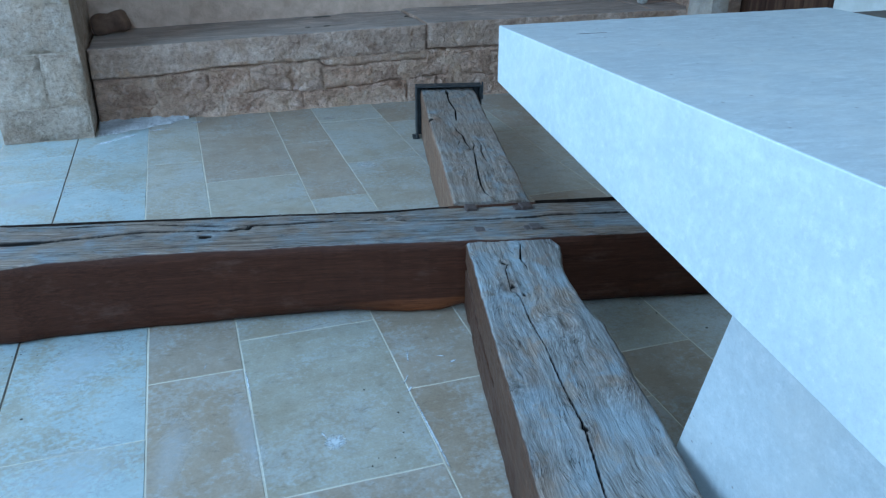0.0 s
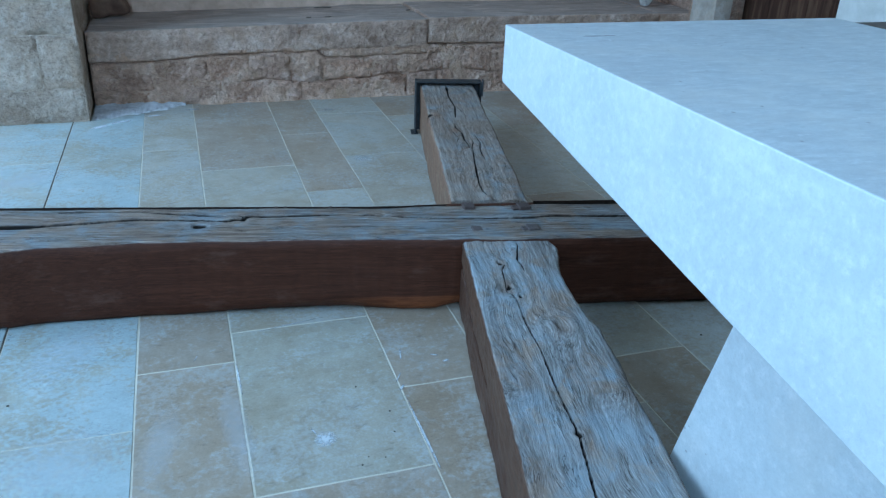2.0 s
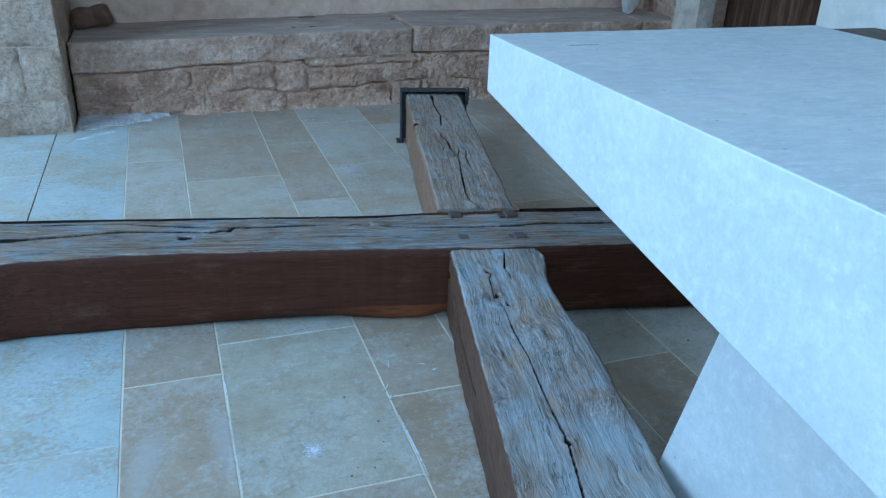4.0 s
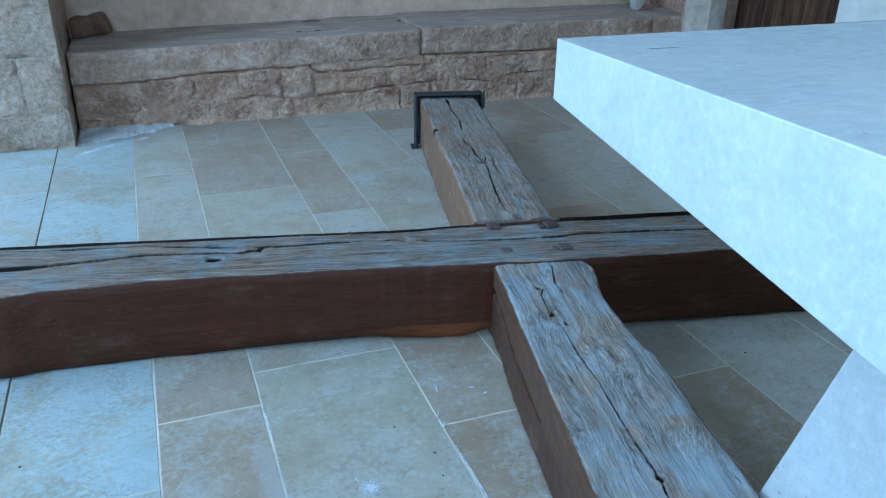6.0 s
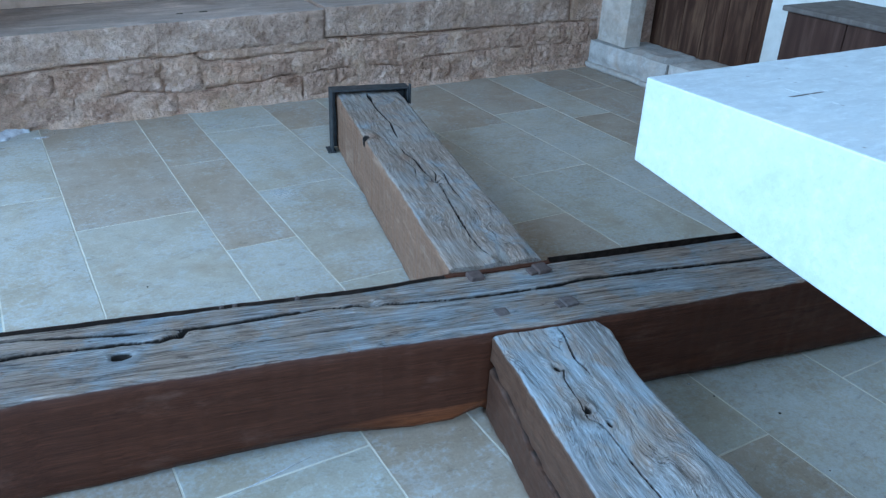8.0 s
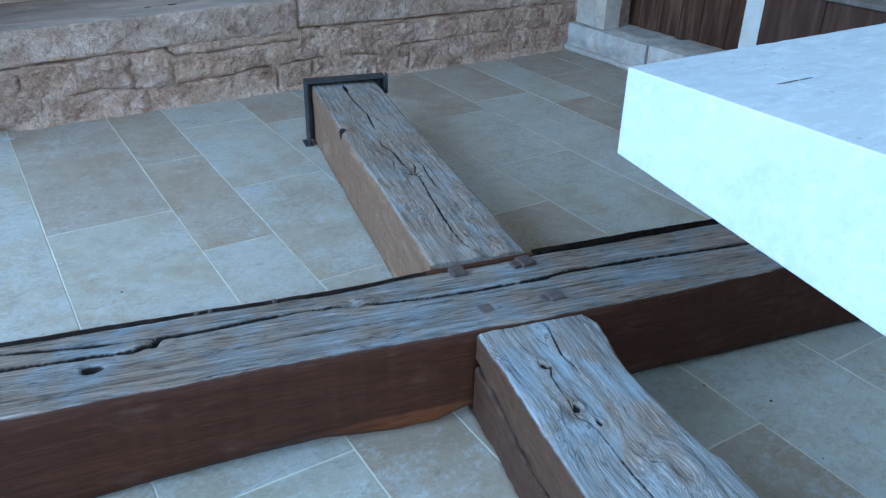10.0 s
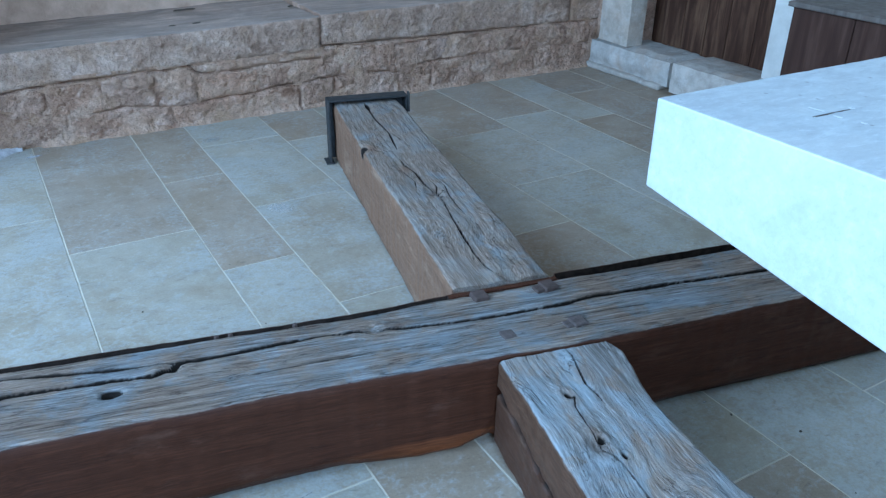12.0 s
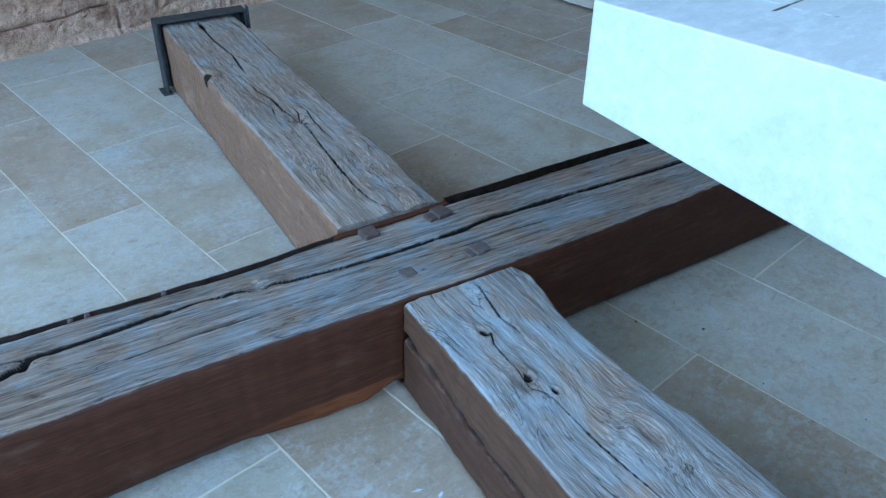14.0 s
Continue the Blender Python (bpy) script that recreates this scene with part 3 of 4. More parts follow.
far_beam = laid(timber(
    "far_arm", 0.318, 2.02,
    arm([(0.278, 0.318), (0.278, 0.42), (0.287, 0.60), (0.287, 0.84), (0.296, 1.14), (0.298, 1.45), (0.303, 1.70), (0.309, 1.9), (0.31, 2.02)]),
    arm([(0.0, 0.318), (0.003, 0.6), (0.008, 0.86), (0.007, 1.15), (0.010, 1.47), (0.019, 2.02)]),
    0.266, 0.006, 168,
    [(arm([(0.155, 1.99), (0.145, 1.748), (0.157, 1.561), (0.146, 1.46), (0.136, 1.36)]), 0.0044, 0.05),
     (arm([(0.155, 0.90), (0.151, 0.834), (0.139, 0.688), (0.126, 0.503), (0.128, 0.40), (0.139, 0.365), (0.16, 0.32)]), 0.0036, 0.045),
     (arm([(0.118, 1.27), (0.121, 1.20), (0.138, 1.12), (0.136, 0.995), (0.150, 0.935)]), 0.0055, 0.045),
     (arm([(0.105, 0.955), (0.13, 0.935), (0.155, 0.925), (0.185, 0.945)]), 0.006, 0.016),
     (arm([(0.165, 1.06), (0.17, 0.98), (0.155, 0.93)]), 0.004, 0.010),
     (arm([(0.06, 1.20), (0.10, 1.15), (0.115, 1.05), (0.10, 0.98)]), 0.004, 0.006),
     (arm([(0.19, 1.10), (0.20, 0.98), (0.185, 0.88), (0.19, 0.75)]), 0.004, 0.006),
     (arm([(0.03, 1.40), (0.08, 1.36), (0.13, 1.36)]), 0.006, 0.005),
     (arm([(0.155, 1.99), (0.150, 1.85)]), 0.013, 0.06)],
    [(0.928, -0.155, 0.030, 0.009), (0.905, -0.165, 0.011, 0.014), (0.345, -0.185, 0.03, 0.008), (1.407, -0.016, 0.02, 0.03), (0.42, -0.20, 0.03, 0.004)],
    2, lambda x: 0.022 + 0.006 * math.sin(x * 6), mat=KNOTTY_OAK))

near_beam = laid(timber(
    "near_arm", -2.6, -0.004,
    arm([(0.285, -0.004), (0.300, -0.045), (0.293, -0.10), (0.280, -0.16), (0.268, -0.226), (0.268, -0.314), (0.271, -0.39), (0.280, -0.47), (0.285, -0.505), (0.299, -0.529), (0.297, -0.57), (0.303, -0.675), (0.300, -0.84), (0.303, -0.955), (0.301, -1.067), (0.298, -1.18), (0.292, -1.6), (0.285, -2.6)]),
    arm([(0.0, -0.004), (0.002, -0.161), (-0.002, -0.36), (-0.003, -0.55), (-0.004, -0.75), (-0.007, -0.95), (-0.009, -1.149), (-0.02, -2.6)]),
    0.258, 0.006, 176,
    [(arm([(0.17, -0.006), (0.174, -0.031), (0.160, -0.101), (0.153, -0.139), (0.161, -0.183), (0.161, -0.209)]), 0.0038, 0.045),
     (arm([(0.096, -0.126), (0.089, -0.168), (0.109, -0.172), (0.096, -0.202), (0.089, -0.298), (0.089, -0.342)]), 0.003, 0.010),
     (arm([(0.089, -0.342), (0.106, -0.378), (0.106, -0.449), (0.107, -0.505), (0.112, -0.567), (0.118, -0.631), (0.121, -0.822), (0.127, -0.946), (0.124, -1.03), (0.114, -1.163), (0.115, -1.6), (0.12, -2.4)]), 0.0027, 0.045)],
    [(-0.324, -0.086, 0.017, 0.008), (-0.312, -0.098, 0.007, 0.02), (-0.365, -0.120, 0.006, 0.02), (-0.164, -0.096, 0.009, 0.013), (-0.962, -0.129, 0.008, 0.018), (-0.53, -0.20, 0.018, 0.005)],
    3, lambda x: 0.030 + 0.01 * math.sin(x * 4),
    mat=DARK_KNOTTY_OAK, split=[(-0.004, 0.172), (-0.13, 0.158), (-0.25, 0.140), (-0.42, 0.128), (-0.6, 0.125)]))


def bolt_head(u, v, size, rise, turn, tab=0.0, mat=RUST):
    bm = box(-size / 2, size / 2, -size / 2, size / 2, -0.01, rise, 0.004)
    if tab:
        t = box(-size * 0.5 - tab, -size * 0.45, -size * 0.35, size * 0.35, -0.01, rise * 0.5, 0.002)
        me = bpy.data.meshes.new("t")
        t.to_mesh(me)
        t.free()
        bm.from_mesh(me)
        bpy.data.meshes.remove(me)
    ob = part("bolt_head", bm, mat, cross, "rusted square iron bolt head")
    ob.matrix_basis = pose(u, v, 0.262, 2, 3, turn)
    return ob


bolt_head(0.055, 0.262, 0.040, 0.013, 8)
bolt_head(0.248, 0.260, 0.042, 0.012, 12, 0.022)
bolt_head(0.060, 0.080, 0.036, 0.005, 5, 0, GREY_RUST)
bolt_head(0.245, 0.082, 0.040, 0.009, 10, 0.018, GREY_RUST)
for u in (-0.568, -0.416, -0.60):
    bolt_head(u, 0.274, 0.011, 0.004, 20)

# ---- steel shoe at the end of the far arm ----
shoe = empty("steel_shoe")
shoe.matrix_world = pose(0, 0, 0, 0, 0, TURN)
tagged(shoe, "black steel shoe standing on paving round a beam end", "bracket")
part("top_plate", box(-0.012, 0.350, 1.965, 2.035, 0.282, 0.291, 0.002), IRON, shoe)
part("side_plate", box(-0.012, -0.003, 1.965, 2.035, 0.006, 0.282, 0.002), IRON, shoe)
part("side_plate", box(0.341, 0.350, 1.965, 2.035, 0.006, 0.282, 0.002), IRON, shoe)
part("back_plate", box(-0.003, 0.341, 2.026, 2.035, 0.006, 0.282, 0.001), IRON, shoe)
part("foot", box(-0.032, 0.006, 1.955, 2.035, 0.0, 0.006, 0.001), IRON, shoe)
part("foot", box(0.335, 0.372, 1.955, 2.035, 0.0, 0.006, 0.001), IRON, shoe)
part("tab", box(0.3505, 0.357, 1.955, 1.985, 0.215, 0.305, 0.002), IRON, shoe)

# ---- stone altar ----
altar = empty("stone_altar")
tagged(altar, "pale limestone altar table with a thick slab top", "altar")
bm = bmesh.new()
EDGE, MID = 0.877, 0.686
side = [(-0.460, 1.003), (-0.460, EDGE), (-1.74, MID), (-3.02, EDGE), (-3.02, 1.003)]
lv = [bm.verts.new((-0.092, y, z)) for y, z in side]
rv = [bm.verts.new((0.812, y, z)) for y, z in side]
bm.faces.new(lv)
bm.faces.new(rv[::-1])
for i in range(5):
    bm.faces.new((lv[i], rv[i], rv[(i + 1) % 5], lv[(i + 1) % 5]))
bmesh.ops.recalc_face_normals(bm, faces=bm.faces[:])
bmesh.ops.bevel(bm, geom=bm.edges[:], offset=0.0025, segments=2, affect="EDGES", profile=0.5)
for k in range(110):
    bmesh.ops.bisect_plane(bm, geom=bm.verts[:] + bm.edges[:] + bm.faces[:], plane_co=(0, -0.47 - 0.012 * k, 0), plane_no=(0, 1, 0))
for k in range(50):
    bmesh.ops.bisect_plane(bm, geom=bm.verts[:] + bm.edges[:] + bm.faces[:], plane_co=(-0.08 + 0.0175 * k, 0, 0), plane_no=(1, 0, 0))
for v in bm.verts:
    rims = (abs(v.co.x + 0.092) < 0.003) + (abs(v.co.y + 0.46) < 0.003) + (abs(v.co.z - 1.003) < 0.003)
    if rims > 1:
        k = 0.0004 * noise.noise(v.co * 70) + 0.0022 * max(0.0, noise.noise(v.co * 31) - 0.38)
        v.co += Vector((k, -k, -k))
slab = part("slab", bm, LIME, altar)
bm = bmesh.new()
foot = [(0.118, -2.52), (0.60, -2.52), (0.60, -0.962), (0.118, -0.962)]
head = [(0.048, -2.225), (0.67, -2.225), (0.67, -1.255), (0.048, -1.255)]
fv = [bm.verts.new((x, y, 0)) for x, y in foot]
hv = [bm.verts.new((x, y, 0.876)) for x, y in head]
bm.faces.new(fv[::-1])
bm.faces.new(hv)
for i in range(4):
    bm.faces.new((fv[i], fv[(i + 1) % 4], hv[(i + 1) % 4], hv[i]))
bmesh.ops.bevel(bm, geom=bm.edges[:], offset=0.004, segments=2, affect="EDGES", profile=0.5)
part("pedestal", bm, LIME, altar)

# ---- door, step, chest ----
door = empty("door_1")
door.matrix_world = pose(2.90, 0, 0)
tagged(door, "old dark brown boarded wooden door", "door", kind="structure")
ys = [1.53, 1.75, 1.94, 2.10, 2.28, 2.53]
for a, b in zip(ys, ys[1:]):
    part("board", box(0.0, 0.035, a + 0.002, b - 0.002, 0.15, 2.15, 0.003), DOOR_WOOD, door)

step_ob = empty("door_step")
tagged(step_ob, "worn pale stone door step of two cracked blocks", "step", kind="structure")
smooth(part("step_block", rough_block(2.59, 2.93, 2.043, 2.80, 0.012, 0.188, 0.028, 0.006, 11, 0.040, 0.01), SILL, step_ob), 75)
smooth(part("step_block", rough_block(2.580, 2.93, 1.28, 2.041, 0.0, 0.196, 0.028, 0.004, 12, 0.030), SILL, step_ob), 75)
smooth(part("jamb_stone", rough_block(2.60, 2.735, 2.43, 2.70, 0.185, 1.6, 0.05, 0.004, 13, 0.010), SILL, step_ob), 75)
smooth(part("mortar_fill", rough_block(2.572, 2.74, 2.10, 2.80, 0.0, 0.034, 0.014, 0.008, 16, 0.010), SILL, step_ob, "pale mortar bedding under the step"), 75)
smooth(part("mortar_fill", rough_block(2.50, 2.74, 2.765, 2.92, 0.0, 0.325, 0.025, 0.012, 14, 0.03), MORTAR, step_ob), 75)
smooth(part("mortar_fill", rough_block(2.635, 2.74, 2.68, 2.80, 0.17, 0.60, 0.03, 0.008, 15, 0.03), MORTAR, step_ob), 75)

chest = empty("wooden_chest")
tagged(chest, "dark stained wooden chest with a dusty overhanging lid", "chest")
CX, CY0, CY1, CZ = 2.30, 0.525, 1.10, 0.70
for a, b in ((CY0, 0.795), (0.799, CY1)):
    part("front_board", box(CX, CX + 0.025, a, b, 0.0, CZ - 0.025, 0.003), BOX_WOOD, chest)
part("side_board", box(CX + 0.026, 2.735, CY0, CY0 + 0.022, 0.0, CZ - 0.025, 0.003), BOX_WOOD, chest)
part("side_board", box(CX + 0.026, 2.735, CY1 - 0.022, CY1, 0.0, CZ - 0.025, 0.003), BOX_WOOD, chest)
part("lid", box(CX - 0.02, 2.735, CY0 - 0.02, CY1 + 0.02, CZ - 0.0245, CZ, 0.006), LID_WOOD, chest, "dusty wooden lid")

# ---- stone bench ----
bench = empty("stone_bench")
tagged(bench, "low rubble stone bench with long worn seat slabs", "bench", kind="structure")
FY = 2.765
def under_seat(x):
    """Where the seat slabs' undersides lie."""
    return along(SLAB_LINE, x)


SEAT_LINE = [(-1.31, 0.264), (-0.93, 0.262), (-0.72, 0.278), (-0.55, 0.290), (-0.34, 0.288), (-0.32, 0.302), (-0.09, 0.290), (0.02, 0.300), (0.07, 0.254), (0.29, 0.254), (0.58, 0.263), (0.722, 0.262), (0.728, 0.325), (0.86, 0.306), (1.37, 0.311), (1.84, 0.309), (2.4, 0.302), (2.75, 0.30)]
SLAB_LINE = [(-1.31, 0.264), (-0.93, 0.262), (-0.72, 0.278), (-0.55, 0.290), (0.02, 0.300), (0.722, 0.302), (0.728, 0.325), (1.37, 0.311), (2.4, 0.302), (2.75, 0.30)]
BED_LINE = [(-1.31, 0.090), (-0.94, 0.090), (-0.925, 0.130), (-0.59, 0.137), (-0.50, 0.123), (-0.29, 0.136), (-0.10, 0.108), (-0.04, 0.103), (0.12, 0.115), (0.37, 0.123), (0.45, 0.144), (0.59, 0.137), (0.69, 0.150), (0.99, 0.156), (1.18, 0.131), (1.36, 0.164), (1.71, 0.175), (2.14, 0.165), (2.75, 0.16)]
OPEN_JOINTS = [BED_LINE[7:17], SEAT_LINE[:12], SEAT_LINE[12:], [(-0.57, 0.13), (-0.565, 0.02)], [(0.59, 0.137), (0.585, 0.01)], [(0.835, 0.24), (0.83, 0.152)], [(1.185, 0.13), (1.19, 0.07)], [(1.41, 0.144), (1.39, 0.03)], [(0.86, 0.304), (1.02, 0.268), (1.18, 0.284), (1.37, 0.292)]]


def broken(p, coarse, chip, seed):
    """Height of a hammer-broken stone face: swells, flat chips at odd tilts and a fine tooth."""
    o = Vector((seed * 1.3, seed * 2.1, seed * 0.7))
    dist, sites = noise.voronoi(Vector((p.x * 24, p.z * 36, 0)) + o)
    c = sites[0] - o
    q = noise.noise_vector(sites[0] * 3.7)
    tilt = q.x * (p.x - c.x / 24) + q.y * (p.z - c.y / 36)
    return coarse * noise.noise(p * 8 + o) + chip * (q.z * 0.018 + tilt * 1.1) + 0.0028 * noise.noise(p * 55 + o) + 0.0015 * noise.noise(p * 110 + o)


def rubble_stone(x0, x1, bottom, top, face, deep, seed, coarse=0.012, chip=0.55, cell=0.011, gap=0.002, round_off=0.011, drop=0.010):
    """One walling stone: an uneven front between the lines bottom(x) and top(x), and sides that run back into the wall."""
    nx = max(4, int((x1 - x0) / cell))
    nz = max(4, int((along(top, (x0 + x1) / 2) - along(bottom, (x0 + x1) / 2)) / cell))
    bm = bmesh.new()
    grid = []
    for i in range(nx + 1):
        row = []
        for k in range(nz + 1):
            f, g = i / nx, k / nz
            x = x0 + gap + (x1 - x0 - 2 * gap) * f
            za, zb = along(bottom, x) + gap, along(top, x) - gap
            z = za + (zb - za) * g
            e = min((x - x0 - gap), (x1 - gap - x), (z - za), (zb - z))
            x += 0.007 * noise.noise(Vector((seed, z * 18, f * 2)))
            z += 0.005 * noise.noise(Vector((x * 20, seed, g * 2)))
            y = face - broken(Vector((x, 0, z)), coarse, chip, seed)
            if e < round_off:
                y += drop * (1 - e / round_off) ** 2
            row.append(bm.verts.new((x, y, z)))
        grid.append(row)
    for i in range(nx):
        for k in range(nz):
            bm.faces.new((grid[i][k], grid[i + 1][k], grid[i + 1][k + 1], grid[i][k + 1]))
    rim = [grid[i][0] for i in range(nx)] + [grid[nx][k] for k in range(nz)] + [grid[i][nz] for i in range(nx, 0, -1)] + [grid[0][k] for k in range(nz, 0, -1)]
    back = [bm.verts.new((v.co.x, deep, v.co.z)) for v in rim]
    for i in range(len(rim)):
        q = (i + 1) % len(rim)
        bm.faces.new((rim[q], rim[i], back[i], back[q]))
    bm.faces.new(back[::-1])
    bmesh.ops.recalc_face_normals(bm, faces=bm.faces[:])
    return bm


# mortar bed: smeared almost flush with the stones, torn open along a few joints, a fillet at the foot
nx, nz = 430, 34
bm = bmesh.new()
grid = []
for i in range(nx + 1):
    x = -1.285 + 3.885 * i / nx
    row = []
    for k in range(nz + 1):
        z = 0.318 * k / nz
        y = FY - 0.003 - 0.022 * noise.noise(Vector((x * 6, 3, z * 11))) - 0.007 * noise.noise(Vector((x * 24, 3, z * 24))) - 0.0025 * noise.noise(Vector((x * 70, 3, z * 70)))
        if z < 0.035 and x > -0.7:
            y -= (0.022 + 0.012 * noise.noise(Vector((x * 9, 0, 0)))) * (1 - z / 0.035)
        for line in OPEN_JOINTS:
            d, _, _ = seg_dist(x, z, line)
            w = 0.0065 * (0.9 + 1.3 * noise.noise(Vector((x * 6, z * 6, 2))))
            if d < w:
                y += 0.035 * (1 - d / w)
        row.append(bm.verts.new((x, y, z)))
    grid.append(row)
for i in range(nx):
    for k in range(nz):
        bm.faces.new((grid[i][k], grid[i + 1][k], grid[i + 1][k + 1], grid[i][k + 1]))
rim = [grid[i][0] for i in range(nx)] + [grid[nx][k] for k in range(nz)] + [grid[i][nz] for i in range(nx, 0, -1)] + [grid[0][k] for k in range(nz, 0, -1)]
back = [bm.verts.new((v.co.x, 3.39, v.co.z)) for v in rim]
for i in range(len(rim)):
    bm.faces.new((rim[(i + 1) % len(rim)], rim[i], back[i], back[(i + 1) % len(rim)]))
bmesh.ops.recalc_face_normals(bm, faces=bm.faces[:])
smooth(part("core", bm, MORTAR, bench, "earthy lime mortar smeared between stones"), 80)

# seat slabs: hammer-dressed front, foot-worn top
for i, (a, b, za, zb) in enumerate(((-1.285, 0.722, 0.440, 0.480), (0.728, 2.398, 0.490, 0.492), (2.402, 2.735, 0.488, 0.488))):
    bm = bmesh.new()
    nx = max(10, int((b - a) / 0.014))
    rows = []
    for j in range(nx + 1):
        x = a + (b - a) * j / nx
        e = min(x - a, b - x)
        zt = za + (zb - za) * j / nx
        zl = under_seat(x) + 0.002 + 0.004 * noise.noise(Vector((x * 13, 1, i)))
        ring = []
        for k in range(17):
            z = zl + (zt - 0.016 - zl) * k / 16
            y = FY - 0.010 - broken(Vector((x, 0, z)), 0.008, 0.34, 20 + i)
            y += 0.014 * max(0.0, 1 - (z - zl) / 0.012) ** 2 + 0.010 * max(0.0, 1 - e / 0.012) ** 2
            ring.append((x, y, z))
        for f, drop in ((0.004, 0.007), (0.012, 0.002), (0.03, 0.0)):
            ring.append((x, FY - 0.010 + f - 0.006 * noise.noise(Vector((x * 11, i, 0))), zt - drop))
        for k in range(1, 21):
            y = FY + 0.02 + (3.39 - FY - 0.02) * k / 20
            ring.append((x, y, zt + 0.006 * noise.noise(Vector((x * 4, y * 5, i))) + 0.0018 * noise.noise(Vector((x * 25, y * 25, i))) - 0.006 * max(0.0, 1 - e / 0.01) ** 2))
        ring.append((x, 3.39, zl))
        rows.append([bm.verts.new(p) for p in ring])
    n = len(rows[0])
    for j in range(nx):
        for k in range(n):
            q = (k + 1) % n
            bm.faces.new((rows[j][k], rows[j + 1][k], rows[j + 1][q], rows[j][q]))
    bm.faces.new(rows[0][::-1])
    bm.faces.new(rows[-1])
    bmesh.ops.recalc_face_normals(bm, faces=bm.faces[:])
    smooth(part("seat_slab", bm, SEAT, bench, "long worn stone seat slab"), 70)

upper = [-1.285, -0.95, -0.64, -0.40, -0.15, 0.05, 0.36, 0.833, 1.17, 1.52, 1.81, 2.14, 2.58]
lower = [-1.285, -1.09, -0.933, -0.568, -0.087, 0.588, 0.79, 1.188, 1.40, 1.53, 1.78, 2.145, 2.58]
for k, (a, b, lo, hi) in enumerate(((0.035, 0.722, SEAT_LINE, SLAB_LINE), (0.86, 1.37, [(0.86, 0.300), (1.02, 0.268), (1.18, 0.284), (1.37, 0.292)], SLAB_LINE))):
    smooth(part("mortar_fill", rubble_stone(a, b, lo, hi, FY - 0.004, 2.86, 90 + k, 0.007, 0.08, 0.009, 0.0015, 0.008, 0.008), MORTAR, bench, "beige mortar packed under a seat slab"), 80)
rng = random.Random(4)
FOOT = [(-2.0, 0.0), (3.0, 0.0)]
for row, lo, hi in ((upper, BED_LINE, SEAT_LINE), (lower, FOOT, BED_LINE)):
    for i, (a, b) in enumerate(zip(row, row[1:])):
        tuck = rng.uniform(0.0, 0.018) if hi is SEAT_LINE else 0.0
        hi_line = [(x, z - tuck) for x, z in hi]
        smooth(part("stone", rubble_stone(a, b, lo, hi_line, FY - 0.006 + rng.uniform(-0.004, 0.004), 2.86, 40 + i + (30 if hi is SEAT_LINE else 0), rng.uniform(0.008, 0.015), rng.uniform(0.45, 0.75)), RUBBLE, bench), 75)

# ---- pillar ----
pillar = empty("stone_pillar")
tagged(pillar, "grey ashlar stone pillar beside the bench", "pillar", kind="structure")
part("core", box(-1.755, -1.300, 2.5035, 3.39, 0.0, 5.19), ASHLAR, pillar, "mortar between blocks")
z = 0.0
for i, h in enumerate((0.185, 0.285, 0.40, 0.36, 0.42, 0.38, 0.40, 0.36, 0.36, 0.42, 0.41, 0.40, 0.42, 0.3)):
    cuts = ([-1.76, -1.49, -1.295] if i % 2 else [-1.76, -1.295])
    for a, b in zip(cuts, cuts[1:]):
        smooth(part("ashlar_block", rough_block(a + 0.001, b - 0.001, 2.497, 3.388, z + 0.001, min(z + h, 5.195) - 0.001, 0.035, 0.005, 80 + i, 0.012), ASHLAR, pillar), 70)
    z += h

# ---- paving slabs ----
back = [-4.8, -3.9, -2.95, -2.12, -1.76, -1.385, -1.015, -0.748, -0.312, -0.051, 0.333, 0.640, 0.985, 1.412, 1.785, 2.05, 2.40, 2.75]
front = [-4.8, -3.9, -2.95, -2.12, -1.76, -1.370, -0.992, -0.723, -0.293, -0.022, 0.345, 0.615, 1.0, 1.42, 1.785, 2.05, 2.40, 2.75]
cross_joints = {
    4: (2.2, 1.82, 0.9, 0.0, -0.9), 5: (2.75, 1.05, -0.363, -1.4), 6: (1.90, 0.75, -0.11, -0.95), 7: (1.55, 0.05, -0.685, -1.5),
    8: (2.044, 1.18, 0.45, -0.358, -1.2), 9: (2.407, 1.63, 0.8, -0.6, -1.4), 10: (2.30, 1.5, 0.4, -0.374, -1.3), 11: (1.9, 0.925, 0.2, -1.05, -1.8),
    12: (1.965, 1.315, 0.45, -0.31, -1.0), 13: (2.1, 0.968, 0.1, -0.8), 14: (1.888, 1.0, 0.2, -0.7), 15: (2.3, 1.35, 0.5, -0.3),
}
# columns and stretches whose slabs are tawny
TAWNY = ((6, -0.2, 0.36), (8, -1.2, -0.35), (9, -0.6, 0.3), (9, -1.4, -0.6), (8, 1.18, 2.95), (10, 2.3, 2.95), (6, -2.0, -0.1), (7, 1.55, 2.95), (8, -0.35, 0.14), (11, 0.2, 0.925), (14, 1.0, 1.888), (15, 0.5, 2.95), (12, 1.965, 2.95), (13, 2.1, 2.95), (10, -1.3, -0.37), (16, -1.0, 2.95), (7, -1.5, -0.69))


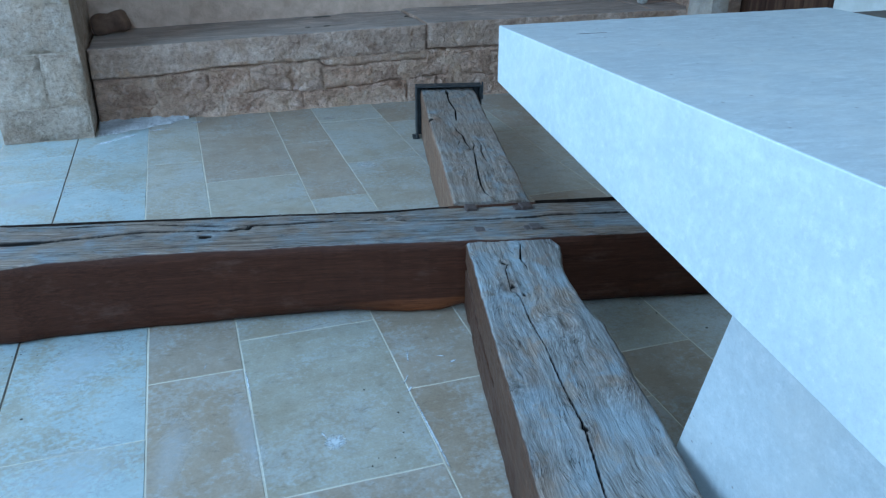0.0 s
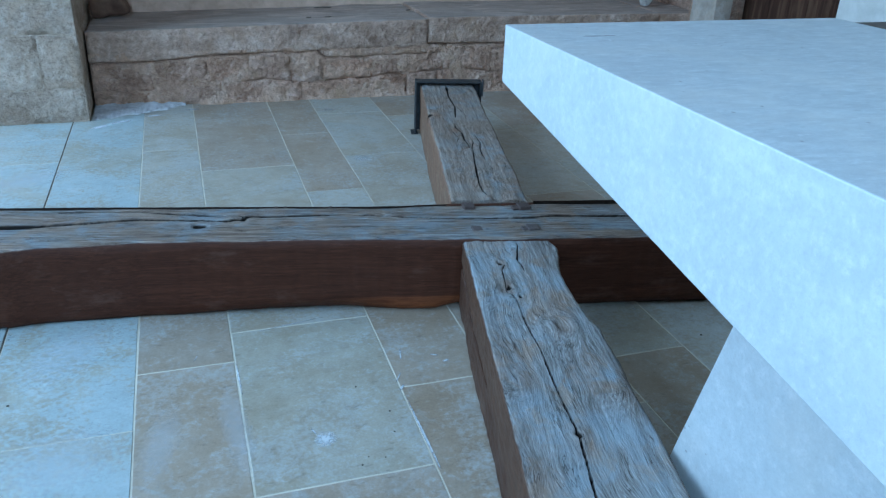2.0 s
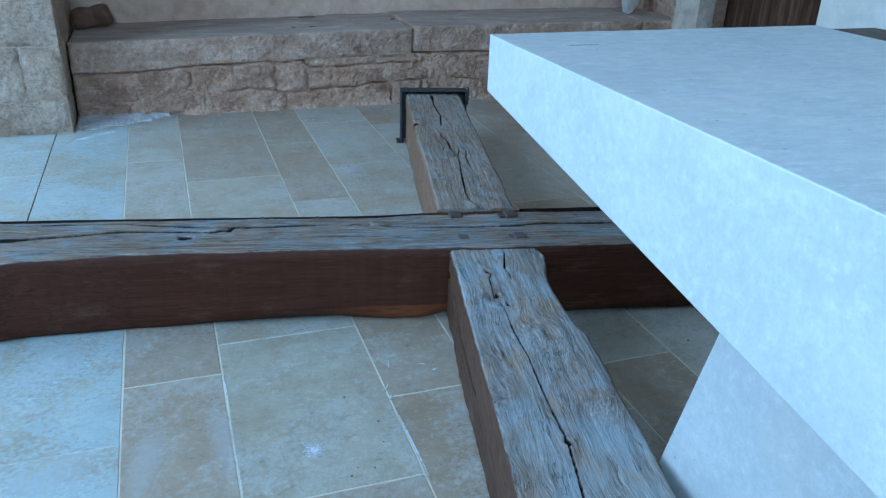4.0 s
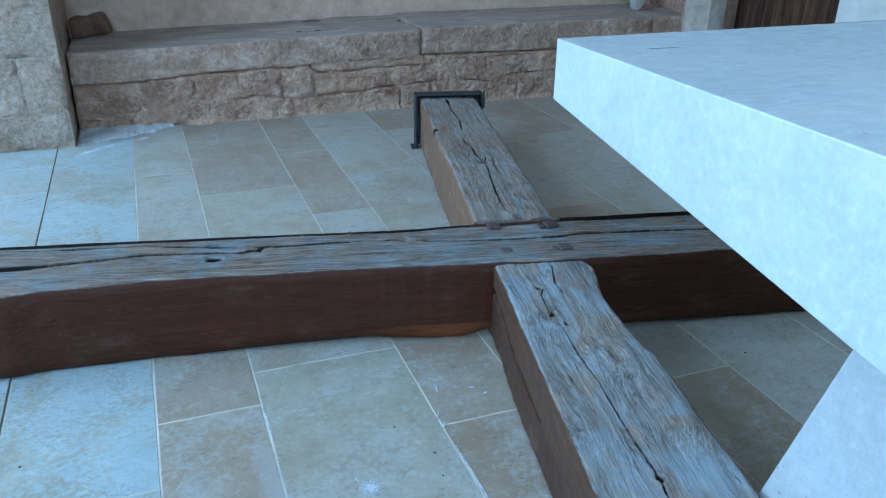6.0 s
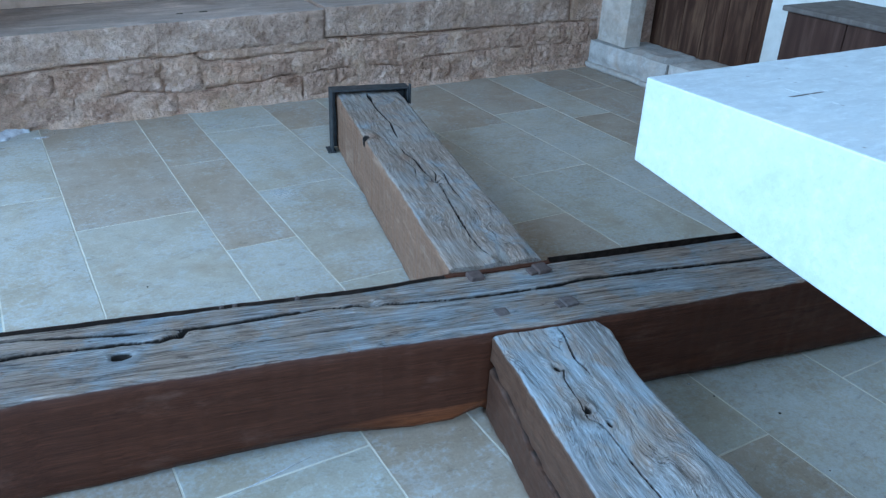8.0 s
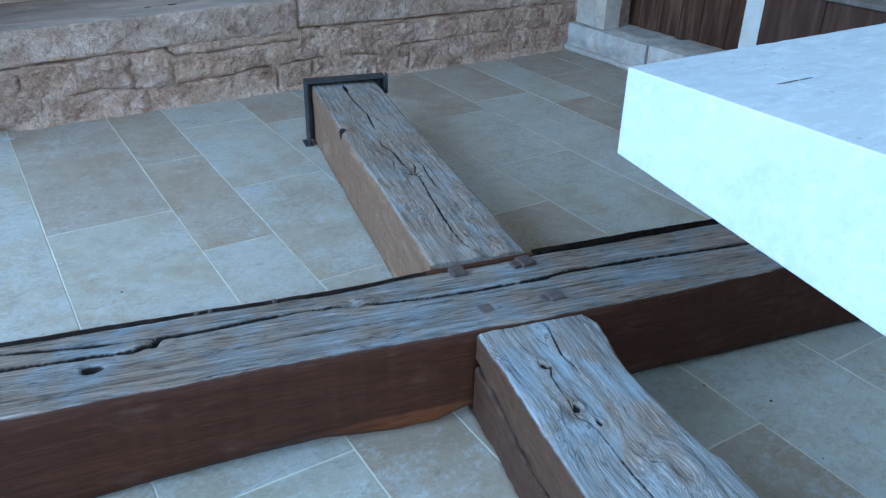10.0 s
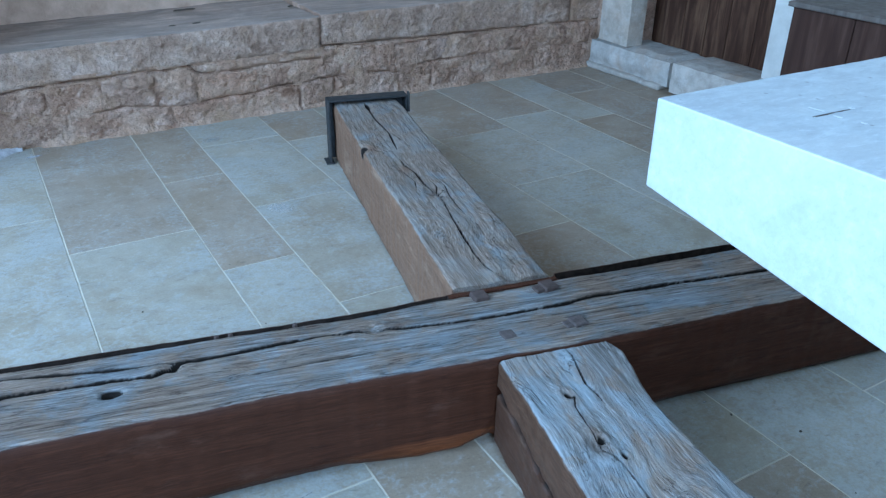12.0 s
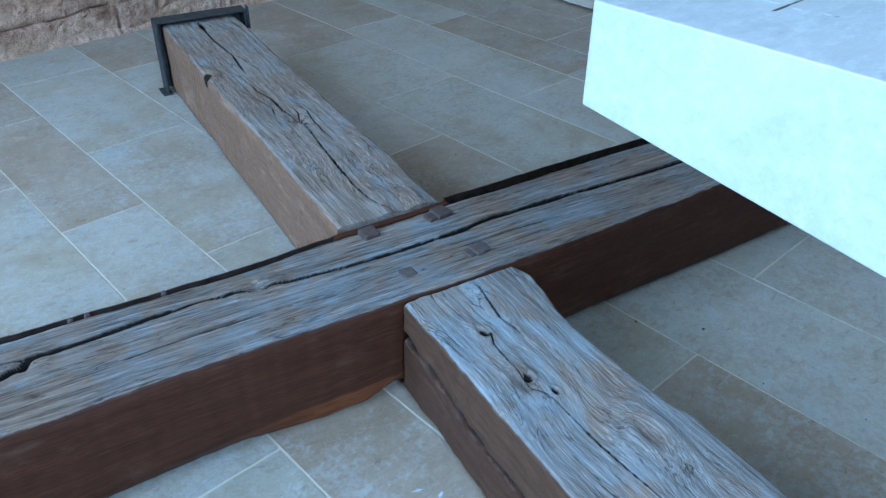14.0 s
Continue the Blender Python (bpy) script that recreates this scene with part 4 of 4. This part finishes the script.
def paving_slab(x0, x1, y0, y1, z, seed):
    """A slab whose edges waver a little and are slightly eased."""
    out = []
    for (ax, ay), (bx, by) in (((x0, y0), (x1, y0)), ((x1, y0), (x1, y1)), ((x1, y1), (x0, y1)), ((x0, y1), (x0, y0))):
        n = 8
        for k in range(n):
            f = k / n
            w = noise.noise_vector(Vector((ax + (bx - ax) * f, ay + (by - ay) * f, seed)) * 13) * 0.0016
            out.append((ax + (bx - ax) * f + w.x, ay + (by - ay) * f + w.y))
    cx, cy = (x0 + x1) / 2, (y0 + y1) / 2
    bm = bmesh.new()
    top, rim, low = [], [], []
    for x, y in out:
        top.append(bm.verts.new((x - math.copysign(0.0009, x - cx), y - math.copysign(0.0009, y - cy), z)))
        rim.append(bm.verts.new((x, y, z - 0.0009)))
        low.append(bm.verts.new((x, y, -0.02)))
    bm.faces.new(top)
    n = len(out)
    for k in range(n):
        q = (k + 1) % n
        bm.faces.new((rim[k], rim[q], top[q], top[k]))
        bm.faces.new((low[k], low[q], rim[q], rim[k]))
    return bm


rng = random.Random(8)
for i in range(len(back) - 1):
    ys = cross_joints.get(i)
    if ys is None:
        ys = [2.3 - 0.75 * k + rng.uniform(-0.15, 0.15) for k in range(6)]
    ys = sorted(list(ys) + [-4.39, -3.5, -2.7, -2.0 + rng.uniform(-0.15, 0.15), 0.14 - 0.22 * front[i], 2.95])
    for a, b in zip(ys, ys[1:]):
        if b - a < 0.02:
            continue
        line = back if (a + b) / 2 > 0.14 - 0.22 * front[i] else front
        g = rng.uniform(0.0017, 0.0027)
        wide = 0.005 if i == 5 else g
        bm = paving_slab(line[i] + wide, line[i + 1] - g, a + g * 1.15, b - g * 1.15, rng.uniform(-0.0004, 0.0006), i)
        mid_y = (a + b) / 2
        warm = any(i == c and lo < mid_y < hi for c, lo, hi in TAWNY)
        part("paving_slab", bm, WARM if warm else (SKY_TINTED if i in (3, 4, 5) or (i == 6 and 0.1 < mid_y < 1.0) else COOL), floor)


# ---- small things ----
bm = bmesh.new()
bmesh.ops.create_cone(bm, cap_ends=True, segments=24, radius1=0.066, radius2=0.060, depth=0.20)
bmesh.ops.bevel(bm, geom=[e for e in bm.edges if abs(e.verts[0].co.z - e.verts[1].co.z) < 1e-4], offset=0.014, segments=3, affect="EDGES", profile=0.5)
bmesh.ops.subdivide_edges(bm, edges=[e for e in bm.edges if abs(e.verts[0].co.z - e.verts[1].co.z) > 0.1], cuts=6)
for v in bm.verts:
    v.co = Matrix.Rotation(radians(78), 3, "Y") @ (v.co + noise.noise_vector(v.co * 13) * 0.016)
    v.co = Matrix.Rotation(radians(-14), 3, "Z") @ v.co + Vector((-1.165, 3.22, 0.512))
log = part("log_stump", bm, LOG_WOOD)
smooth(log, 80)
tagged(log, "short dark rounded log lying in the bench corner", "log")

bm = bmesh.new()
outline = [(2.385, 0.490), (2.425, 0.488), (2.56, 0.66), (2.60, 0.92), (2.36, 0.93), (2.37, 0.62)]
fr = [bm.verts.new((x + 0.07, 3.06 + 0.25 * (z - 0.49), z)) for x, z in outline]
bk = [bm.verts.new((x + 0.07, 3.13 + 0.25 * (z - 0.49), z)) for x, z in outline]
bm.faces.new(fr)
bm.faces.new(bk[::-1])
for i in range(6):
    bm.faces.new((fr[i], bk[i], bk[(i + 1) % 6], fr[(i + 1) % 6]))
bmesh.ops.recalc_face_normals(bm, faces=bm.faces[:])
bmesh.ops.bevel(bm, geom=bm.edges[:], offset=0.010, segments=2, affect="EDGES", profile=0.5)
bmesh.ops.subdivide_edges(bm, edges=bm.edges[:], cuts=3, use_grid_fill=True)
for v in bm.verts:
    v.co += noise.noise_vector(v.co * 15) * 0.007
tagged(smooth(part("stone_fragment", bm, SILL), 60), "pale broken stone fragment standing on the bench", "stone")


def flake(name, x, y, z, length, width, turn, mat, seed, thick=0.003):
    """A small thin scrap with an uneven outline, lying flat."""
    r = random.Random(seed)
    bm = bmesh.new()
    n = 26
    lo, hi = [], []
    for i in range(n):
        a = 2 * math.pi * i / n
        k = 0.85 + 0.35 * noise.noise(Vector((math.cos(a) * 1.6, math.sin(a) * 1.6, seed * 2.3))) + r.uniform(-0.06, 0.06)
        px, py = math.cos(a) * length / 2 * k, math.sin(a) * width / 2 * k
        lo.append(bm.verts.new((px, py, 0)))
        hi.append(bm.verts.new((px * 0.86, py * 0.8, thick)))
    bm.faces.new(lo[::-1])
    bm.faces.new(hi)
    for i in range(n):
        bm.faces.new((lo[i], lo[(i + 1) % n], hi[(i + 1) % n], hi[i]))
    ob = part(name, bm, mat)
    ob.matrix_world = pose(x, y, z, 0, 0, turn)
    return ob


# the altar top's incised cross, uncut: dark strips for groove shade, pale for chips
CHIP = plain_material("fresh_chipped_stone", (0.50, 0.52, 0.52), (0.68, 0.69, 0.69), 140, 0.8)
STROKES = (((0.018, -0.615), (0.070, -0.616), 0.006, True), ((0.060, -0.616), (0.096, -0.617), 0.004, True), ((0.053, -0.580), (0.056, -0.608), 0.0035, False),
           ((0.052, -0.622), (0.052, -0.637), 0.006, False), ((0.059, -0.655), (0.058, -0.666), 0.007, False), ((0.098, -0.610), (0.104, -0.618), 0.004, False))
for k, ((ax, ay), (bx, by), wide, mat) in enumerate(STROKES):
    ln = math.hypot(bx - ax, by - ay)
    ob = flake("incised_stroke", (ax + bx) / 2, (ay + by) / 2, 1.0028, ln, wide, math.degrees(math.atan2(by - ay, bx - ax)), DIRT if mat else CHIP, 3 + k, 0.0006)
    ob.parent = altar
    ob["label"] = "short stroke of an incised cross"

# Dark patches laid on the seat in place of small hollows and chips.
for i, (x, y, ln, w, turn) in enumerate(((0.135, 3.20, 0.15, 0.045, 8), (0.672, 3.05, 0.04, 0.03, 30), (0.10, 2.83, 0.05, 0.012, 5), (-0.02, 2.82, 0.035, 0.01, 0))):
    tagged(flake("dark_seat_patch", x, y, 0.487 + 0.0 * i, ln, w, turn, DIRT, 30 + i, 0.004), "thin dark patch laid on the bench for a hollow in it", "debris", group="flakes on the bench")

# lime splashes and cement drips on the paving
SMEAR, tree, shader = material("lime_splash")
nn = Nodes(tree)
shader.inputs["Base Color"].default_value = (0.60, 0.61, 0.61, 1)
shader.inputs["Roughness"].default_value = 0.85
middle = nn.put("ShaderNodeVectorMath", Vector=nn.put("ShaderNodeTexCoord").outputs["Generated"])
middle.operation = "SUBTRACT"
middle.inputs[1].default_value = (0.5, 0.5, 0.5)
away = nn.put("ShaderNodeVectorMath", Vector=nn.scaled(middle.outputs[0], (2.0, 2.0, 0.0)))
away.operation = "LENGTH"
fade = nn.math("ADD", away.outputs["Value"], nn.level(nn.noise(nn.put("ShaderNodeNewGeometry").outputs["Position"], 90, 5, 0.7), 0.3, 0.7, -0.4, 0.4))
nn.set(shader, "Alpha", nn.level(fade, 0.25, 0.95, 0.75, 0.0))
FAINT = SMEAR.copy()
FAINT.name = "lime_bloom"
next(q for q in FAINT.node_tree.nodes if q.type == "MAP_RANGE" and abs(q.inputs["To Min"].default_value - 0.75) < 0.01).inputs["To Min"].default_value = 0.15
DUST = SMEAR.copy()
DUST.name = "lime_dust"
next(q for q in DUST.node_tree.nodes if q.type == "MAP_RANGE" and abs(q.inputs["To Min"].default_value - 0.75) < 0.01).inputs["To Min"].default_value = 0.5
DUST.node_tree.nodes["Principled BSDF"].inputs["Base Color"].default_value = (0.80, 0.80, 0.82, 1)
for i, (x, y, ln, w, turn) in enumerate((
        (0.035, 1.575, 0.17, 0.10, -50), (0.02, 2.49, 0.15, 0.08, 10), (-0.93, -0.42, 0.4, 0.13, 80), (-0.74, -0.42, 0.5, 0.09, 95), (-1.18, 0.05, 0.5, 0.3, 60), (-1.15, -0.45, 0.4, 0.36, 20), (-1.5, 1.6, 0.5, 0.3, 40), (-0.72, 0.7, 0.5, 0.14, 85),
        (-0.533, -0.525, 0.085, 0.065, 20), (-0.556, -0.485, 0.035, 0.008, 110), (-0.250, -0.20, 0.10, 0.007, 78), (-0.285, -0.31, 0.07, 0.006, 60),
        (-0.151, -0.225, 0.03, 0.010, 150), (-0.128, -0.262, 0.035, 0.012, 20), (-0.829, -0.062, 0.045, 0.004, 70), (0.584, -0.13, 0.014, 0.010, 0), (1.504, 2.343, 0.016, 0.01, 0), (-0.288, -0.36, 0.04, 0.014, 60))):
    ob = flake("lime_splash", x, y, 0.0006, ln, w, turn, FAINT if w > 0.07 else SMEAR, 60 + i, 0.0007)
    ob.parent = floor
for i, (a, b) in enumerate((((-0.66, 0.035), (-0.40, 0.082)), ((-0.290, -0.36), (-0.285, -0.75)), ((-0.722, -0.10), (-0.716, -0.30)))):
    ob = flake("cement_drip", (a[0] + b[0]) / 2, (a[1] + b[1]) / 2, 0.0006, math.dist(a, b), (0.004, 0.012, 0.010)[i], math.degrees(math.atan2(b[1] - a[1], b[0] - a[0])), SMEAR, 90 + i, 0.0012)
    ob.parent = floor

# crumbs of dirt, scattered
r = random.Random(21)
bm = bmesh.new()
spots = [(-0.412, -0.324), (-0.348, -0.455), (-0.357, -0.541), (-0.464, -0.643), (-1.185, 0.139), (-1.307, -0.172), (-0.403, -0.63), (0.152, 2.281), (0.637, -0.535), (0.606, -0.202), (1.418, 1.73), (0.235, 0.976), (-0.603, 1.041), (0.707, -0.334)]
spots += [(r.uniform(-1.7, 2.4), r.uniform(-1.0, 2.7)) for _ in range(45)]
spots += [(r.uniform(-1.3, -0.6), 2.73 + r.uniform(-0.06, 0.01)) for _ in range(40)]
spots += [(2.47 + r.uniform(-0.06, 0.05), 2.71 + r.uniform(-0.03, 0.02)) for _ in range(25)]
spots += [(-1.38 + r.uniform(-0.15, 0.30), 0.30 - 0.20 * r.random()) for _ in range(25)]
for k, (x, y) in enumerate(spots):
    size = r.uniform(0.0025, 0.005) if k < 14 else r.uniform(0.001, 0.003)
    res = bmesh.ops.create_icosphere(bm, subdivisions=1, radius=size, matrix=pose(x, y, size * 0.25, 0, 0, r.uniform(0, 180)) @ Matrix.Diagonal((1, r.uniform(0.5, 1), 0.5, 1)))
tagged(part("dirt_crumbs", bm, DIRT), "scattered dark crumbs of dirt on the paving", "debris", kind="stuff")

part("open_joint", box(-1.3875, -1.3825, 0.3, 2.6, -0.03, 0.0002), DIRT, floor, "dark open joint filled with dirt")
part("open_joint", box(-1.3725, -1.3675, -1.4, 0.42, -0.03, 0.0002), DIRT, floor, "dark open joint filled with dirt")
for i, (x, y, ln, w, turn) in enumerate(((-1.13, 2.46, 0.16, 0.05, 25), (-0.97, 2.55, 0.15, 0.04, 12), (-1.24, 2.38, 0.12, 0.05, 35), (-0.75, 2.645, 0.12, 0.03, 5))):
    flake("lime_dust", x, y, 0.0006, ln, w, turn, DUST, 120 + i, 0.0006).parent = floor

# lime and dust swept against the foot of the bench
HEAP = plain_material("swept_lime_dust", (0.36, 0.34, 0.335), (0.62, 0.61, 0.615), 26, 0.95, 0.0, 0.012)
bm = bmesh.new()
rows = []
for j in range(81):
    x = -1.285 + 0.50 * j / 80
    front_y = along([(-1.29, 2.515), (-1.2, 2.55), (-1.06, 2.60), (-0.93, 2.66), (-0.785, 2.745)], x) + 0.03 * noise.noise(Vector((x * 14, 0, 0))) + 0.012 * noise.noise(Vector((x * 50, 0, 0)))
    ring = []
    for k in range(13):
        f = k / 12
        y = front_y + (2.785 - front_y) * f
        z = 0.0005 + 0.028 * f ** 0.8 * (1 + 0.7 * noise.noise(Vector((x * 16, y * 16, 1)))) + (0.005 * noise.noise(Vector((x * 60, y * 60, 2))) if k else 0.0)
        ring.append(bm.verts.new((x, y, max(0.0005, z))))
    ring += [bm.verts.new((x, 2.786, 0.0)), bm.verts.new((x, front_y, 0.0))]
    rows.append(ring)
for a, b in zip(rows, rows[1:]):
    for k in range(len(a)):
        q = (k + 1) % len(a)
        bm.faces.new((a[k], b[k], b[q], a[q]))
bm.faces.new(rows[0][::-1])
bm.faces.new(rows[-1])
bmesh.ops.recalc_face_normals(bm, faces=bm.faces[:])
tagged(smooth(part("lime_dust_heap", bm, HEAP), 80), "low whitish heap of lime dust swept against the bench", "dust", kind="stuff")
